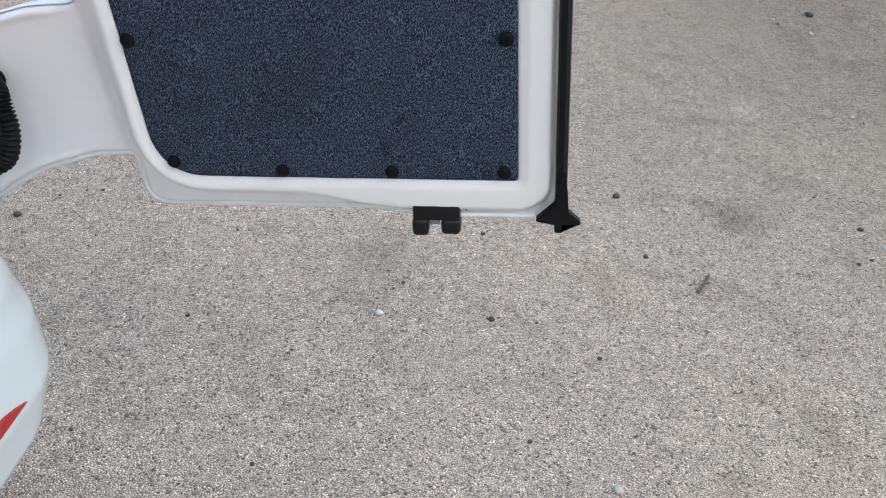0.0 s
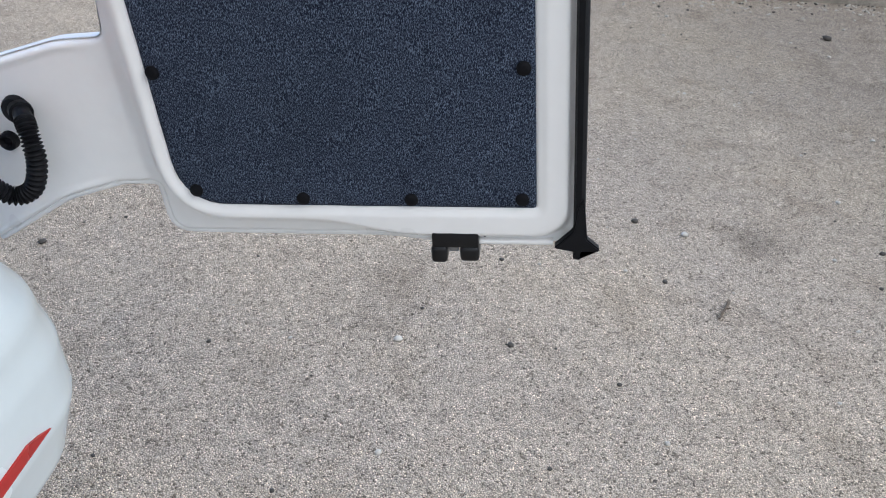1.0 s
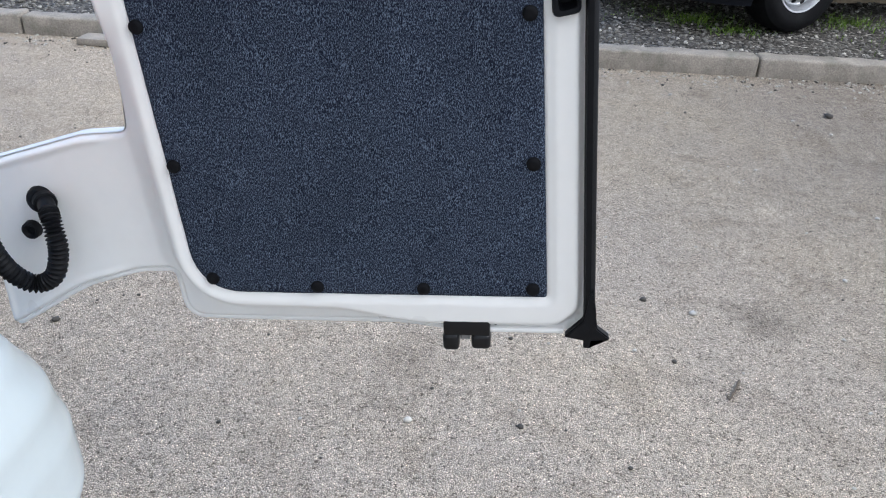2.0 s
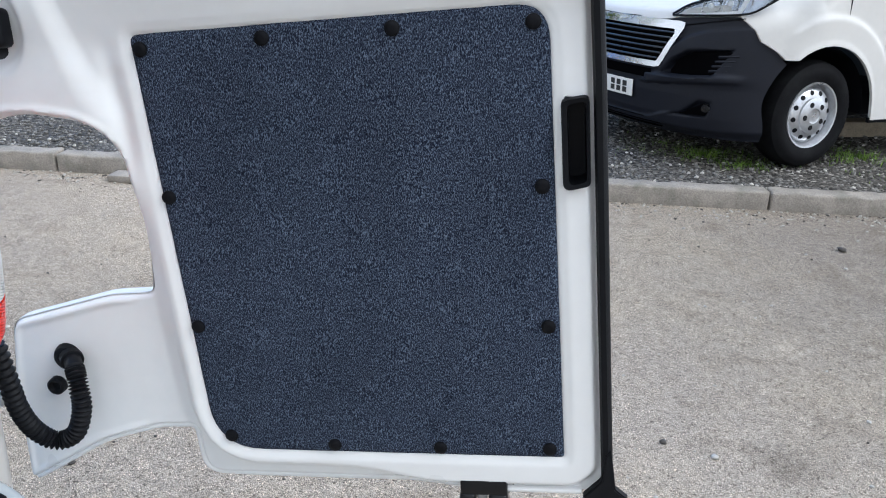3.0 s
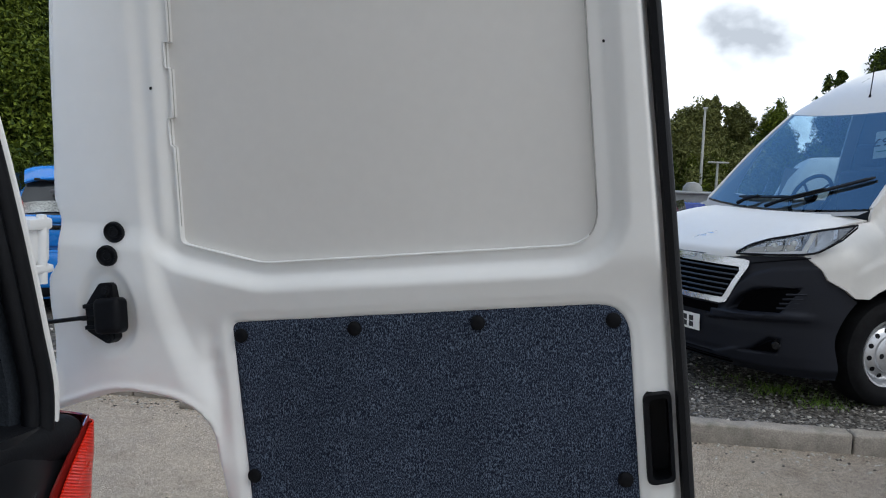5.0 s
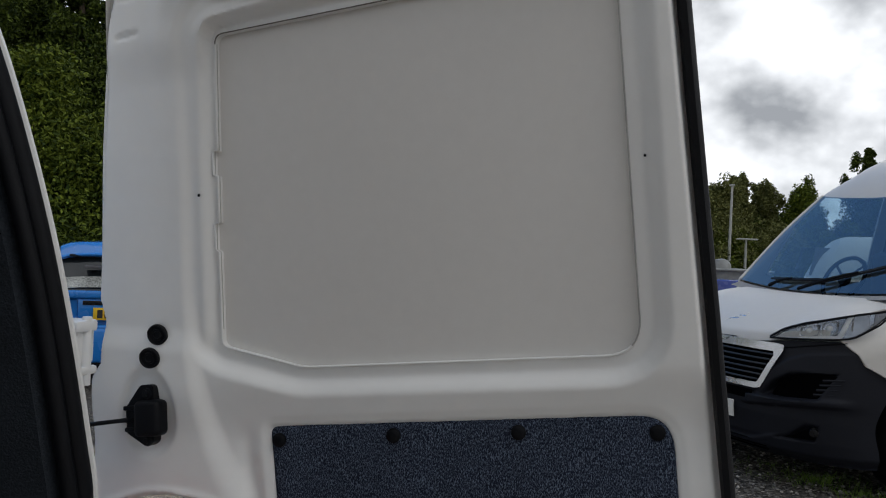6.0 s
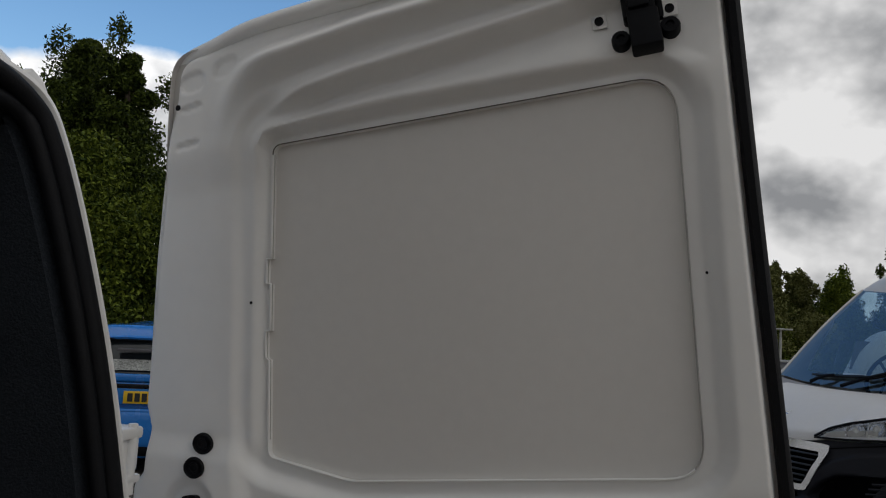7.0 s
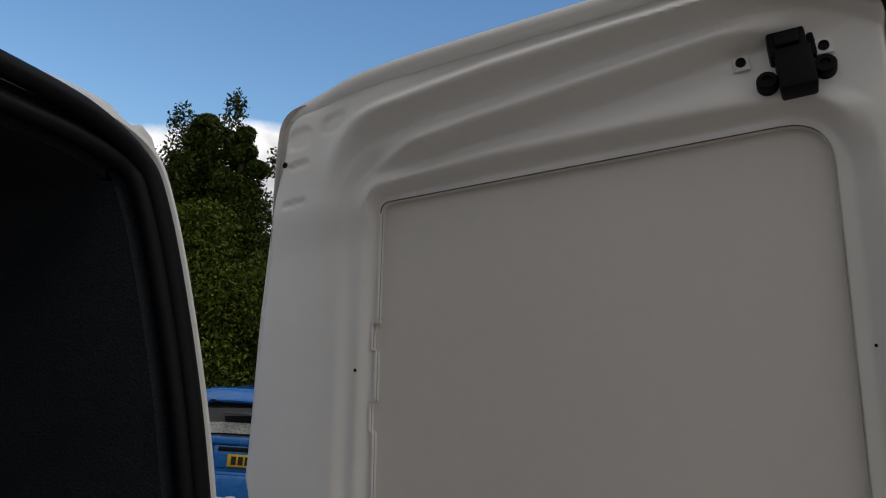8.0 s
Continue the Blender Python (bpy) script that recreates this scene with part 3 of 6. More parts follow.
def stone_mesh(bm, p, r, rng, flat=0.6):
    b = bmesh.new()
    bmesh.ops.create_icosphere(b, subdivisions=1, radius=r)
    o = Vector((rng.random() * 50, rng.random() * 50, 0))
    for v in b.verts:
        v.co *= 1 + 0.45 * noise.noise(v.co / r * 1.1 + o)
        v.co.z *= flat
    b.transform(Matrix.Translation(p) @ Matrix.Rotation(rng.random() * 6.3, 4, "Z"))
    vs = [bm.verts.new(v.co) for v in b.verts]
    b.verts.index_update()
    for f in b.faces:
        bm.faces.new([vs[v.index] for v in f.verts])
    b.free()


def build_litter():
    rng = random.Random(11)
    for name, material, count, size, label in (("pale_pebbles", PEBBLE_LIGHT, 380, (0.003, 0.009), "scattered small pale stones on the tarmac"),
                                               ("dark_pebbles", PEBBLE_DARK, 200, (0.003, 0.009), "scattered dark crumbs and grit on the tarmac")):
        bm = bmesh.new()
        for _ in range(count):
            x, y = rng.uniform(-3.0, 3.2), rng.uniform(-0.6, 3.2)
            r = rng.uniform(*size) * (0.6 + 0.7 * rng.random() ** 4)
            stone_mesh(bm, (x, y, r * 0.3), r, rng)
        for _ in range(count * 2):   # grit washed against the kerb
            x = rng.uniform(-4, 4)
            y = kerb_y(x) - abs(rng.gauss(0, 0.13)) - 0.005
            r = rng.uniform(*size)
            stone_mesh(bm, (x, y, r * 0.3), r, rng)
        thing(name, bm, material, label, "pebbles", kind="stuff", angle=80)
    bm = bmesh.new()
    for _ in range(6500):
        x = rng.uniform(-3.6, 4.2)
        y = kerb_y(x) + 0.12 + rng.random() ** 1.5 * 3.2
        r = rng.uniform(0.006, 0.015)
        stone_mesh(bm, (x, y, 0.085 + float(lot_height(x, y)) + r * 0.2), r, rng, 0.7)
    thing("gravel_stones", bm, mat("gravel_stone", (0.15, 0.143, 0.132), 0.85, var=0.75, scale=70, grain=90), "loose grey gravel stones lying on the bed", "gravel", kind="stuff", angle=80)
    bm = bmesh.new()
    for _ in range(800):
        x = rng.uniform(-3.6, 4.2)
        y = kerb_y(x) + 0.12 + rng.random() ** 1.4 * 3.0
        r = rng.uniform(0.005, 0.013)
        stone_mesh(bm, (x, y, 0.087 + float(lot_height(x, y)) + r * 0.3), r, rng, 0.7)
    thing("pale_gravel_stones", bm, PEBBLE_LIGHT, "pale stones scattered over the grey gravel", "gravel", kind="stuff", angle=80)
    # twig and single stones
    b = tube([(1.205, 0.60, 0.006), (1.222, 0.632, 0.008), (1.232, 0.655, 0.006), (1.243, 0.682, 0.004)], 0.0028, 6)
    tube([(1.226, 0.640, 0.007), (1.238, 0.638, 0.012)], 0.002, 5, bm=b)
    thing("twig", b, BARK, "short dark dry twig on the tarmac", "twig")
    for x, y, r, material in ((1.043, 1.02, 0.011, PEBBLE_DARK), (0.723, 0.425, 0.008, PEBBLE_DARK), (-0.465, 0.63, 0.011, PEBBLE_DARK), (1.175, 0.97, 0.011, PEBBLE_LIGHT),
                              (2.051, 2.814, 0.022, PEBBLE_DARK), (1.60, 0.02, 0.012, PEBBLE_LIGHT), (0.967, -0.01, 0.010, PEBBLE_LIGHT), (1.095, 0.735, 0.008, PEBBLE_DARK)):
        b = bmesh.new()
        stone_mesh(b, (x, y, r * 0.35), r, rng)
        thing("stone", b, material, "small single stone lying on the tarmac", "stone", group="stones on the tarmac", angle=80)


def grass_tuft(bm, cx, cy, z, n, spread, height, rng):
    for _ in range(n):
        a, d = rng.random() * math.tau, abs(rng.gauss(0, spread))
        x, y = cx + math.cos(a) * d * 1.6, cy + math.sin(a) * d
        h = height * rng.uniform(0.4, 1.1)
        lean = Vector((rng.gauss(0, 0.5), rng.gauss(0, 0.5), 1)).normalized() * h
        w = Vector((math.cos(a * 3), math.sin(a * 3), 0)) * rng.uniform(0.0015, 0.003)
        p = Vector((x, y, z))
        v = [bm.verts.new(c) for c in (p - w, p + w, p + lean * 0.6 + w * 0.7, p + lean * 0.6 - w * 0.7)]
        tip = bm.verts.new(p + lean + Vector((lean.x, lean.y, -0.2 * h)) * 0.5)
        bm.faces.new(v); bm.faces.new((v[3], v[2], tip))


def build_grass():
    rng = random.Random(21)
    for i, (x, y, n, s, h) in enumerate(((1.62, 4.22, 330, 0.13, 0.08), (1.85, 4.05, 180, 0.09, 0.05), (1.40, 4.52, 90, 0.12, 0.04), (2.62, 4.45, 420, 0.18, 0.07),
                                        (2.95, 4.05, 300, 0.20, 0.05), (1.30, 4.2, 60, 0.12, 0.03), (2.35, 4.75, 140, 0.15, 0.05))):
        bm = bmesh.new()
        grass_tuft(bm, x, y, 0.08, n, s, h, rng)
        thing("grass_tuft", bm, GRASS, "tuft of green grass growing through the gravel", "grass", kind="stuff")


build_ground(); build_kerb(); build_litter(); build_grass()

# ---------------------------------------------------------------- the open rear door
LEAN, WAIST = -0.162, 1.20
DOOR = round_poly([(-0.070, 1.7695, 0.045), (-0.103, 1.51, 0.3), (-0.1235, 1.305, 0.012), (-0.1165, 1.276, 0.008), (-0.121, 1.215, 0.008), (-0.1345, 1.195, 0.012),
                   (-0.1355, 1.0, 0.006), (-0.03, 1.040, 0.15), (0.10, 1.030, 0.085), (0.1205, 0.90, 0.1), (0.118, 0.783, 0.014), (0.05, 0.773, 0.15), (-0.110, 0.716, 0.03),
                   (-0.122, 0.60, 0.1), (-0.118, 0.430, 0.012), (0.02, 0.525, 0.2), (0.11, 0.561, 0.1), (0.167, 0.567, 0.012), (0.178, 0.487, 0.03),
                   (0.779, 0.547, 0.02), (0.701, 1.205, 0.4), (0.604, 1.898, 0.02)], seg=8, step=0.008)
CARPET_EDGE = round_poly([(0.131, 1.147, 0.012), (0.213, 0.551, 0.075), (0.721, 0.601, 0.006), (0.650, 1.212, 0.045)], seg=8, step=0.01)
INSERT = round_poly([(0.0645, 1.656, 0.014), (0.0615, 1.511, 0), (0.0555, 1.510, 0), (0.0545, 1.479, 0), (0.0610, 1.478, 0), (0.0600, 1.417, 0), (0.0540, 1.415, 0),
                     (0.0535, 1.381, 0), (0.0585, 1.378, 0), (0.058, 1.250, 0.012), (0.175, 1.230, 0.10), (0.612, 1.281, 0.045), (0.563, 1.734, 0.045)], seg=8, step=0.012)


RING = round_poly([(0.0645, 1.656, 0.014), (0.0615, 1.50, 0.3), (0.058, 1.250, 0.012), (0.175, 1.230, 0.10), (0.612, 1.281, 0.045), (0.563, 1.734, 0.045)], seg=8, step=0.012)


def lean_y(z):
    t = (z - WAIST) / 0.03
    return LEAN * 0.03 * np.where(t > 20, t, np.log1p(np.exp(np.minimum(t, 20))))


def ridge_keep(k, x):
    """How much of the header's k-th fold line is left towards its ends."""
    if k in (3, 4):
        return ss(0.055, 0.13, x) * ss(0.55, 0.46, x)
    if k == 5:
        return ss(-0.03, 0.07, x) * ss(0.56, 0.48, x)
    return ss(-0.03, 0.09, x) * (1 - 0.6 * ss(0.48, 0.58, x)) if k > 5 else 1.0


def door_y(x, z):
    """Depth of the pressed inner panel: lower half upright, upper half leaning in, hinge side raised."""
    d_in, d_ca, d_out = signed(RING, x, z), signed(CARPET_EDGE, x, z), -signed(DOOR, x, z)
    zt = z - 0.122 * (x - 0.13)
    b = lean_y(z)
    # a flat margin round the carpet, rolled over into a flange set back below and beside it
    low = 0.004 - 0.007 * ss(-0.006, 0.004, d_ca) - 0.0025 * ss(0.004, 0.016, d_ca)
    wave = 0.026 + 0.022 * ss(0.40, 0.56, x) + 0.05 * ss(0.60, 0.72, z) * ss(0.60, 0.68, x)
    low = low + 0.024 * ss(wave - 0.006, wave + 0.014, d_ca) * ss(0.12, 0.20, x) * ss(0.90, 0.66, zt)
    low = low + 0.026 * ss(0.014, 0.062, d_ca) * ss(0.22, 0.12, x) * ss(0.98, 0.83, z)
    low = low + 0.007 * np.exp(-((d_ca - 0.034) / 0.014) ** 2) * ss(0.17, 0.12, x) * ss(0.94, 1.02, z) * ss(1.16, 1.09, z)
    # ring round the insert; on the hinge side a low crest and a shallow valley
    left = ss(0.085, 0.050, x) * ss(1.235, 1.275, z)
    ring = 0.002 - 0.019 * ss(0.014, 0.040, d_in)
    ring = ring * (1 - left) + left * (0.002 - 0.010 * ss(0.004, 0.022, d_in) - 0.0012 * np.exp(-((d_in - 0.022) / 0.006) ** 2))
    # three pressed ridges over the top, running together towards the hinge side
    t = z - 1.656 - 0.156 * (x - 0.0645)
    nodes = [(np.interp(x, xs, sv), dv) for xs, sv, dv in (
        ((0.0, 0.2), (0.004, 0.004), 0.0015), ((0.06, 0.2), (0.007, 0.009), 0.0025), ((0.05, 0.10, 0.16, 0.22, 0.5), (0.013, 0.018, 0.022, 0.026, 0.025), -0.022),
        ((0.04, 0.08, 0.144, 0.22, 0.30, 0.40, 0.50), (0.027, 0.031, 0.040, 0.046, 0.051, 0.064, 0.078), -0.010),
        ((0.04, 0.073, 0.128, 0.197, 0.256, 0.349, 0.476), (0.036, 0.039, 0.051, 0.061, 0.067, 0.077, 0.090), -0.044),
        ((0.04, 0.096, 0.151, 0.219, 0.35, 0.476), (0.052, 0.069, 0.079, 0.085, 0.097, 0.107), -0.029),
        ((0.0, 0.095, 0.219, 0.348, 0.45), (0.082, 0.092, 0.106, 0.114, 0.118), -0.062), ((0.0, 0.095, 0.219, 0.348, 0.45), (0.108, 0.118, 0.131, 0.137, 0.141), -0.036))]
    bands = np.full(x.shape, 0.0015)
    for k in range(len(nodes) - 1):
        (s0, d0), (s1, d1) = nodes[k], nodes[k + 1]
        keep0, keep1 = ridge_keep(k, x), ridge_keep(k + 1, x)
        e0, e1 = -0.018 + (d0 + 0.018) * keep0, -0.018 + (d1 + 0.018) * keep1
        bands = np.where(d_in >= s0, e0 + (e1 - e0) * ss(0, 1, (d_in - s0) / np.maximum(s1 - s0, 0.004)), bands)
    top = ss(-0.055, 0.010, t)
    up = b + ring * (1 - top) + bands * top
    up = up + 0.011 * ss(0.014, 0.005, d_out) * ss(1.66, 1.72, z) * ss(0.02, -0.05, x)
    w = ss(1.125, 1.212, zt)
    y = (1 - w) * low + w * up
    # raised hinge side: a narrow step beside the ring, opening into a broad swell above the lamp cut-out
    edge = np.interp(z, [0.75, 0.95, 1.04, 1.07, 1.107, 1.14, 1.173, 1.237, 1.31, 1.46, 1.6], [0.02, 0.12, 0.100, 0.078, 0.059, 0.046, 0.037, 0.023, 0.016, 0.019, 0.017])
    width = np.interp(z, [0.9, 1.02, 1.08, 1.14, 1.2, 1.3], [0.05, 0.034, 0.024, 0.018, 0.014, 0.009])
    high = np.interp(z, [0.80, 0.93, 1.02, 1.15, 1.25, 1.5, 1.60, 1.67], [0.0, 0.004, 0.011, 0.013, 0.009, 0.007, 0.004, 0.0])
    y = y - high * ss(edge + width, edge - width, x)
    # dished seat of the check strap and screw pads in the top corner
    seat = np.hypot((x + 0.043) / 0.040, (z - 1.152) / 0.060)
    y = y + 0.008 * ss(1.15, 0.80, seat)
    for cx, cz, rx, rz in ((-0.044, 1.733, 0.017, 0.0125), (0.007, 1.750, 0.018, 0.011), (-0.046, 1.7005, 0.015, 0.0038), (-0.051, 1.6526, 0.016, 0.0040)):
        y = y + 0.0042 * ss(1.14, 0.86, (np.abs((x - cx) / rx) ** 3 + np.abs((z - cz - 0.25 * (x - cx)) / rz) ** 3) ** (1 / 3))
    # small dents beside the carpet's upper corner
    for cx, cz, r, d in ((0.108, 1.108, 0.012, -0.0014), (0.099, 1.086, 0.008, 0.0012), (0.114, 1.082, 0.010, -0.0010)):
        y = y + d * np.exp(-((x - cx) ** 2 + (z - cz) ** 2) / (r * r))
    # seat of the upper latch
    y = y + 0.006 * ss(1.5, 0.7, np.maximum(abs((x - 0.530) / 0.050), abs((z - 1.783 - 0.15 * (x - 0.53)) / 0.036)))
    # lip round the lamp cut-out and folded outer flange
    lip_in = -0.004 * np.exp(-((d_out - 0.009) / 0.005) ** 2) * ss(0.11, 0.06, x) * ss(1.08, 1.04, z) + 0.010 * ss(0.007, 0.0, d_out)
    # free edge: the panel rolls back to carry the seal
    k = ss(0.011, 0.002, d_out) * ss(0.53, 0.60, x) * ss(1.88, 1.80, z)
    y = (y + lip_in) * (1 - k) + (b + 0.008) * k
    # pocket behind the grab handle
    return y + 0.050 * ((abs((x - 0.697 + 0.115 * (z - 1.049)) / 0.0135) < 1) & (abs(z - 1.049) < 0.053))


def face_y(x, z):
    return float(door_y(np.array([x]), np.array([z]))[0])


# colours of the shadow gap and dim crease round the blanking panel
GAP_SHADE_PALE = mat("grey_gap_shade", (0.42, 0.41, 0.39), 0.7, var=0.2, scale=12, grain=90)
GAP_SHADE = mat("dark_gap_shade", (0.13, 0.122, 0.108), 0.8, var=0.5, scale=12, grain=90)
door = holder("van_rear_door", (-0.1, 0.0, 0.44), label="open white van rear door, inner side lined with blue-grey carpet", category="van door")
bm = sheet(DOOR, 0.0036, door_y, hole=INSERT)
rim(bm, (0, 0.016, 0))
part("inner_panel", bm, WHITE, door, angle=60)
cx, cz = 0.33, 1.15
OUTER = [(cx + (u - cx) * 0.999, cz + (v - cz) * 1.001) for u, v in DOOR]
bm = sheet(OUTER, 0.03, lambda x, z: lean_y(z) + 0.036 - 0.028 * ss(0.1, -0.1, x) * ss(0.9, 1.1, z) - 0.02 * ss(1.5, 1.75, z))
rim(bm, (0, -0.010, 0))
part("outer_skin", bm, WHITE_CAR, door, "white painted outer skin", angle=60)
hem = [(u, v) for u, v in DOOR]
k0 = min(range(len(hem)), key=lambda i: (hem[i][0] - 0.604) ** 2 + (hem[i][1] - 1.898) ** 2)
hem = hem[k0:] + hem[:k0]
k1 = next(i for i, (u, v) in enumerate(hem) if u < 0 and v < 1.33)
hem = hem[:k1]
yy = door_y(np.array([u for u, v in hem]), np.array([v for u, v in hem]))
flat = lean_y(np.array([v for u, v in hem]))
yy = flat + np.convolve(np.pad(yy - flat, 20, mode="edge"), np.hanning(43)[1:-1] / np.hanning(43).sum(), "valid") - np.array([0.020 * float(ss(-0.06, 0.06, u)) for u, v in hem])


def hem_ribbon(run, depth, size):
    """The skin's edge folded round the panel along a run of outline points."""
    b = bmesh.new()
    loops = []
    for i, (u, v) in enumerate(run):
        a, c = run[max(i - 3, 0)], run[min(i + 3, len(run) - 1)]
        t = Vector((c[0] - a[0], 0, c[1] - a[1])).normalized()
        nrm = Vector((t.z, 0, -t.x))
        base = Vector((u, depth[i], v))
        f = size(v)
        loops.append([b.verts.new(base + nrm * (o * (0.35 + 0.65 * f)) + Vector((0, d * (0.4 + 0.6 * f), 0))) for o, d in ((-0.009, 0.016), (-0.0085, 0.0), (-0.006, -0.006), (0.0, -0.0085), (0.006, -0.006), (0.0095, 0.001), (0.010, 0.024))])
    for a, c in zip(loops, loops[1:]):
        for k in range(6):
            b.faces.new((a[k], a[k + 1], c[k + 1], c[k]))
    bmesh.ops.recalc_face_normals(b, faces=b.faces[:])
    return b


part("folded_hem", hem_ribbon(hem, yy, lambda v: float(ss(1.66, 1.75, np.array(v)) - 0.53 * ss(1.52, 1.33, np.array(v)))), WHITE, door, "folded white edge of the outer skin", angle=80)
nearest = lambda a, c: min(range(len(DOOR)), key=lambda i: (DOOR[i][0] - a) ** 2 + (DOOR[i][1] - c) ** 2)
low = DOOR[nearest(-0.118, 0.430) + 2:nearest(0.755, 0.545)]
low_y = door_y(np.array([u for u, v in low]), np.array([v for u, v in low]))
low_y = np.convolve(np.pad(low_y, 6, mode="edge"), np.ones(13) / 13, "valid") - 0.003
part("folded_hem", hem_ribbon(low, low_y, lambda v: 0.25), WHITE, door, "folded white edge of the outer skin", angle=80)
BLANK = [(0.33 + (u - 0.33) * 1.06, 1.48 + (v - 1.48) * 1.06) for u, v in INSERT]
bm = sheet(BLANK, 0.03, lambda x, z: lean_y(z) + 0.011)
rim(bm, (0, 0.004, 0))
lip = [Vector((u, float(lean_y(np.array([v]))[0]) - 0.0006, v)) for u, v in INSERT]
above = [p.z > 1.636 + 0.156 * (p.x - 0.0645) or p.x > 0.60 - 0.108 * (p.z - 1.281) for p in lip]
first = next(i for i in range(len(lip)) if above[i] and not above[i - 1])
lip, above = lip[first:] + lip[:first], above[first:] + above[:first]
last = next(i for i in range(len(lip)) if not above[i])
part("aperture_lip", tube(lip[last - 1:] + lip[:1], 0.0017, 6, up=(0, 1, 0)), WHITE, door, "rolled white lip round the window aperture", angle=80)
# thin coloured tubes stand for the shade in the panel's edge gap
part("aperture_gap_shade", tube([p for p in lip[:last] if p.z > 1.636 + 0.156 * (p.x - 0.0645)], 0.0008, 6, up=(0, 1, 0)), GAP_SHADE, door, "dark tube drawn as the shadow gap along the blanking panel", angle=80)
part("aperture_gap_shade", tube([p for p in lip[:last] if p.x > 0.4 and p.z < 1.645 + 0.156 * (p.x - 0.0645)], 0.0011, 6, up=(0, 1, 0)), GAP_SHADE_PALE, door, "grey tube drawn as the dim crease at the blanking panel's edge", angle=80)
part("aperture_gap_shade", tube([p + Vector((0.0020, 0.0018, 0)) for p in lip if p.x < 0.0668 and 1.27 < p.z < 1.645], 0.0006, 6, up=(0, 1, 0)), GAP_SHADE_PALE, door, "thin grey tube drawn as the shadow gap along the blanking panel", angle=80)
part("window_blank", bm, PRIMER, door, "flat pale grey blanking panel in the window aperture", angle=60)
bm = sheet(CARPET_EDGE, 0.006, lambda x, z: -0.005 + 0.0004 * np.sin(x * 61 + 3 * np.sin(z * 40)) * np.sin(z * 53) + 0.003 * ss(-0.004, 0.0, signed(CARPET_EDGE, x, z)))
rim(bm, (0, 0.010, 0))
liner = part("carpet_panel", bm, CARPET, door, "blue-grey short-pile carpet panel", angle=60)
CLIP = [(0, 0.0034), (0.0033, 0.0037), (0.0065, 0.0032), (0.0082, 0.0020), (0.0094, 0.0016), (0.0097, -0.001)]
TOCAM = Matrix.Rotation(radians(90), 4, "X")
for x, z in ((0.197, 0.751), (0.683, 0.801), (0.237, 0.578), (0.393, 0.582), (0.547, 0.597), (0.700, 0.614), (0.169, 0.938), (0.660, 0.991),
             (0.146, 1.130), (0.305, 1.152), (0.467, 1.172), (0.634, 1.188)):
    part("clip", lathe(CLIP, 16, Matrix.Translation((x, -0.0065, z)) @ TOCAM @ pose(0, 0, 0, 0, 0, x * 900)), BLACK, liner, "black domed plastic trim clip")
for x, z in ((-0.0265, 1.262), (-0.0350, 1.2300)):
    b = lathe([(0, 0.001), (0.0045, 0.001), (0.005, 0.0025), (0.0075, 0.002), (0.008, 0.0), (0.0115, 0.0005), (0.0128, 0.0028), (0.0140, 0.0022), (0.0145, -0.002)], 22,
              Matrix.Translation((x, face_y(x, z) - 0.0045, z)) @ TOCAM @ pose(0, 0, 0, 8, 4, 0))
    part("rubber_grommet", b, RUBBER, door, "round black rubber blanking grommet")
# holes are not cut: black discs carry their shade
for x, z, r in ((0.0372, 1.4518, 0.0022), (0.605, 1.514, 0.0018), (-0.065, 1.701, 0.004)):
    part("drain_hole", lathe([(0, 0.0008), (r * 0.7, 0.0008), (r, 0)], 10, Matrix.Translation((x, face_y(x, z) - 0.0005, z)) @ TOCAM), BLACK, door, "tiny black disc standing for the shade of a drilled hole")


def on_door(x, z, lift=0.0, tilt=0.0, roll=0.0):
    """A frame on the door's inner face: local x along the door, y up it, z out of it towards the cargo side."""
    return Matrix.Translation((x, face_y(x, z) - lift, z)) @ Matrix.Rotation(radians(roll), 4, "Y") @ Matrix.Rotation(radians(90 - tilt), 4, "X")


# grab handle: a recessed black cup with a raised frame
M = Matrix.Translation((0.697, -0.006, 1.049)) @ Matrix.Rotation(radians(-6.6), 4, "Y") @ Matrix.Rotation(radians(90), 4, "X")
outer = round_poly([(-0.018, -0.060, 0.010), (0.016, -0.054, 0.008), (0.016, 0.058, 0.008), (-0.018, 0.054, 0.010)], 5)
inner = [(u * 0.66 + 0.001, v * 0.88) for u, v in outer]
b = bmesh.new()
n = len(outer)
loops = [[b.verts.new((u, v, w)) for u, v in loop] for loop, w in ((outer, -0.004), (outer, 0.006), ([(u * 0.92, v * 0.975) for u, v in outer], 0.010), (inner, 0.009), ([(u * 0.9, v * 0.96) for u, v in inner], -0.026))]
for a, c in zip(loops, loops[1:]):
    for i in range(n):
        b.faces.new((a[i], a[(i + 1) % n], c[(i + 1) % n], c[i]))
b.faces.new(loops[-1])
bmesh.ops.recalc_face_normals(b, faces=b.faces[:])
b.transform(M)
part("grab_handle", b, BLACK, door, "black recessed plastic pull handle")
# lower latch
M = Matrix.Translation((0.6125, 0.006, 0.528)) @ Matrix.Rotation(radians(-5.5), 4, "Y")
b = box((-0.034, -0.012, -0.004), (0.034, 0.022, 0.022), 0.003)
b.transform(M)
latch = part("lower_latch", b, GLOSSBLACK, door, "black rotary latch hanging below the door edge")
for x0, x1, z0 in ((-0.036, -0.012, -0.030), (0.006, 0.034, -0.027)):
    b = box((x0, -0.014, z0), (x1, 0.020, -0.002), 0.006, 3)
    b.transform(M)
    part("latch_jaw", b, GLOSSBLACK, latch)
b = box((-0.010, -0.006, -0.014), (0.004, 0.016, 0.0), 0.002)
b.transform(M)
part("latch_claw", b, WORN_METAL, latch, "worn steel claw")
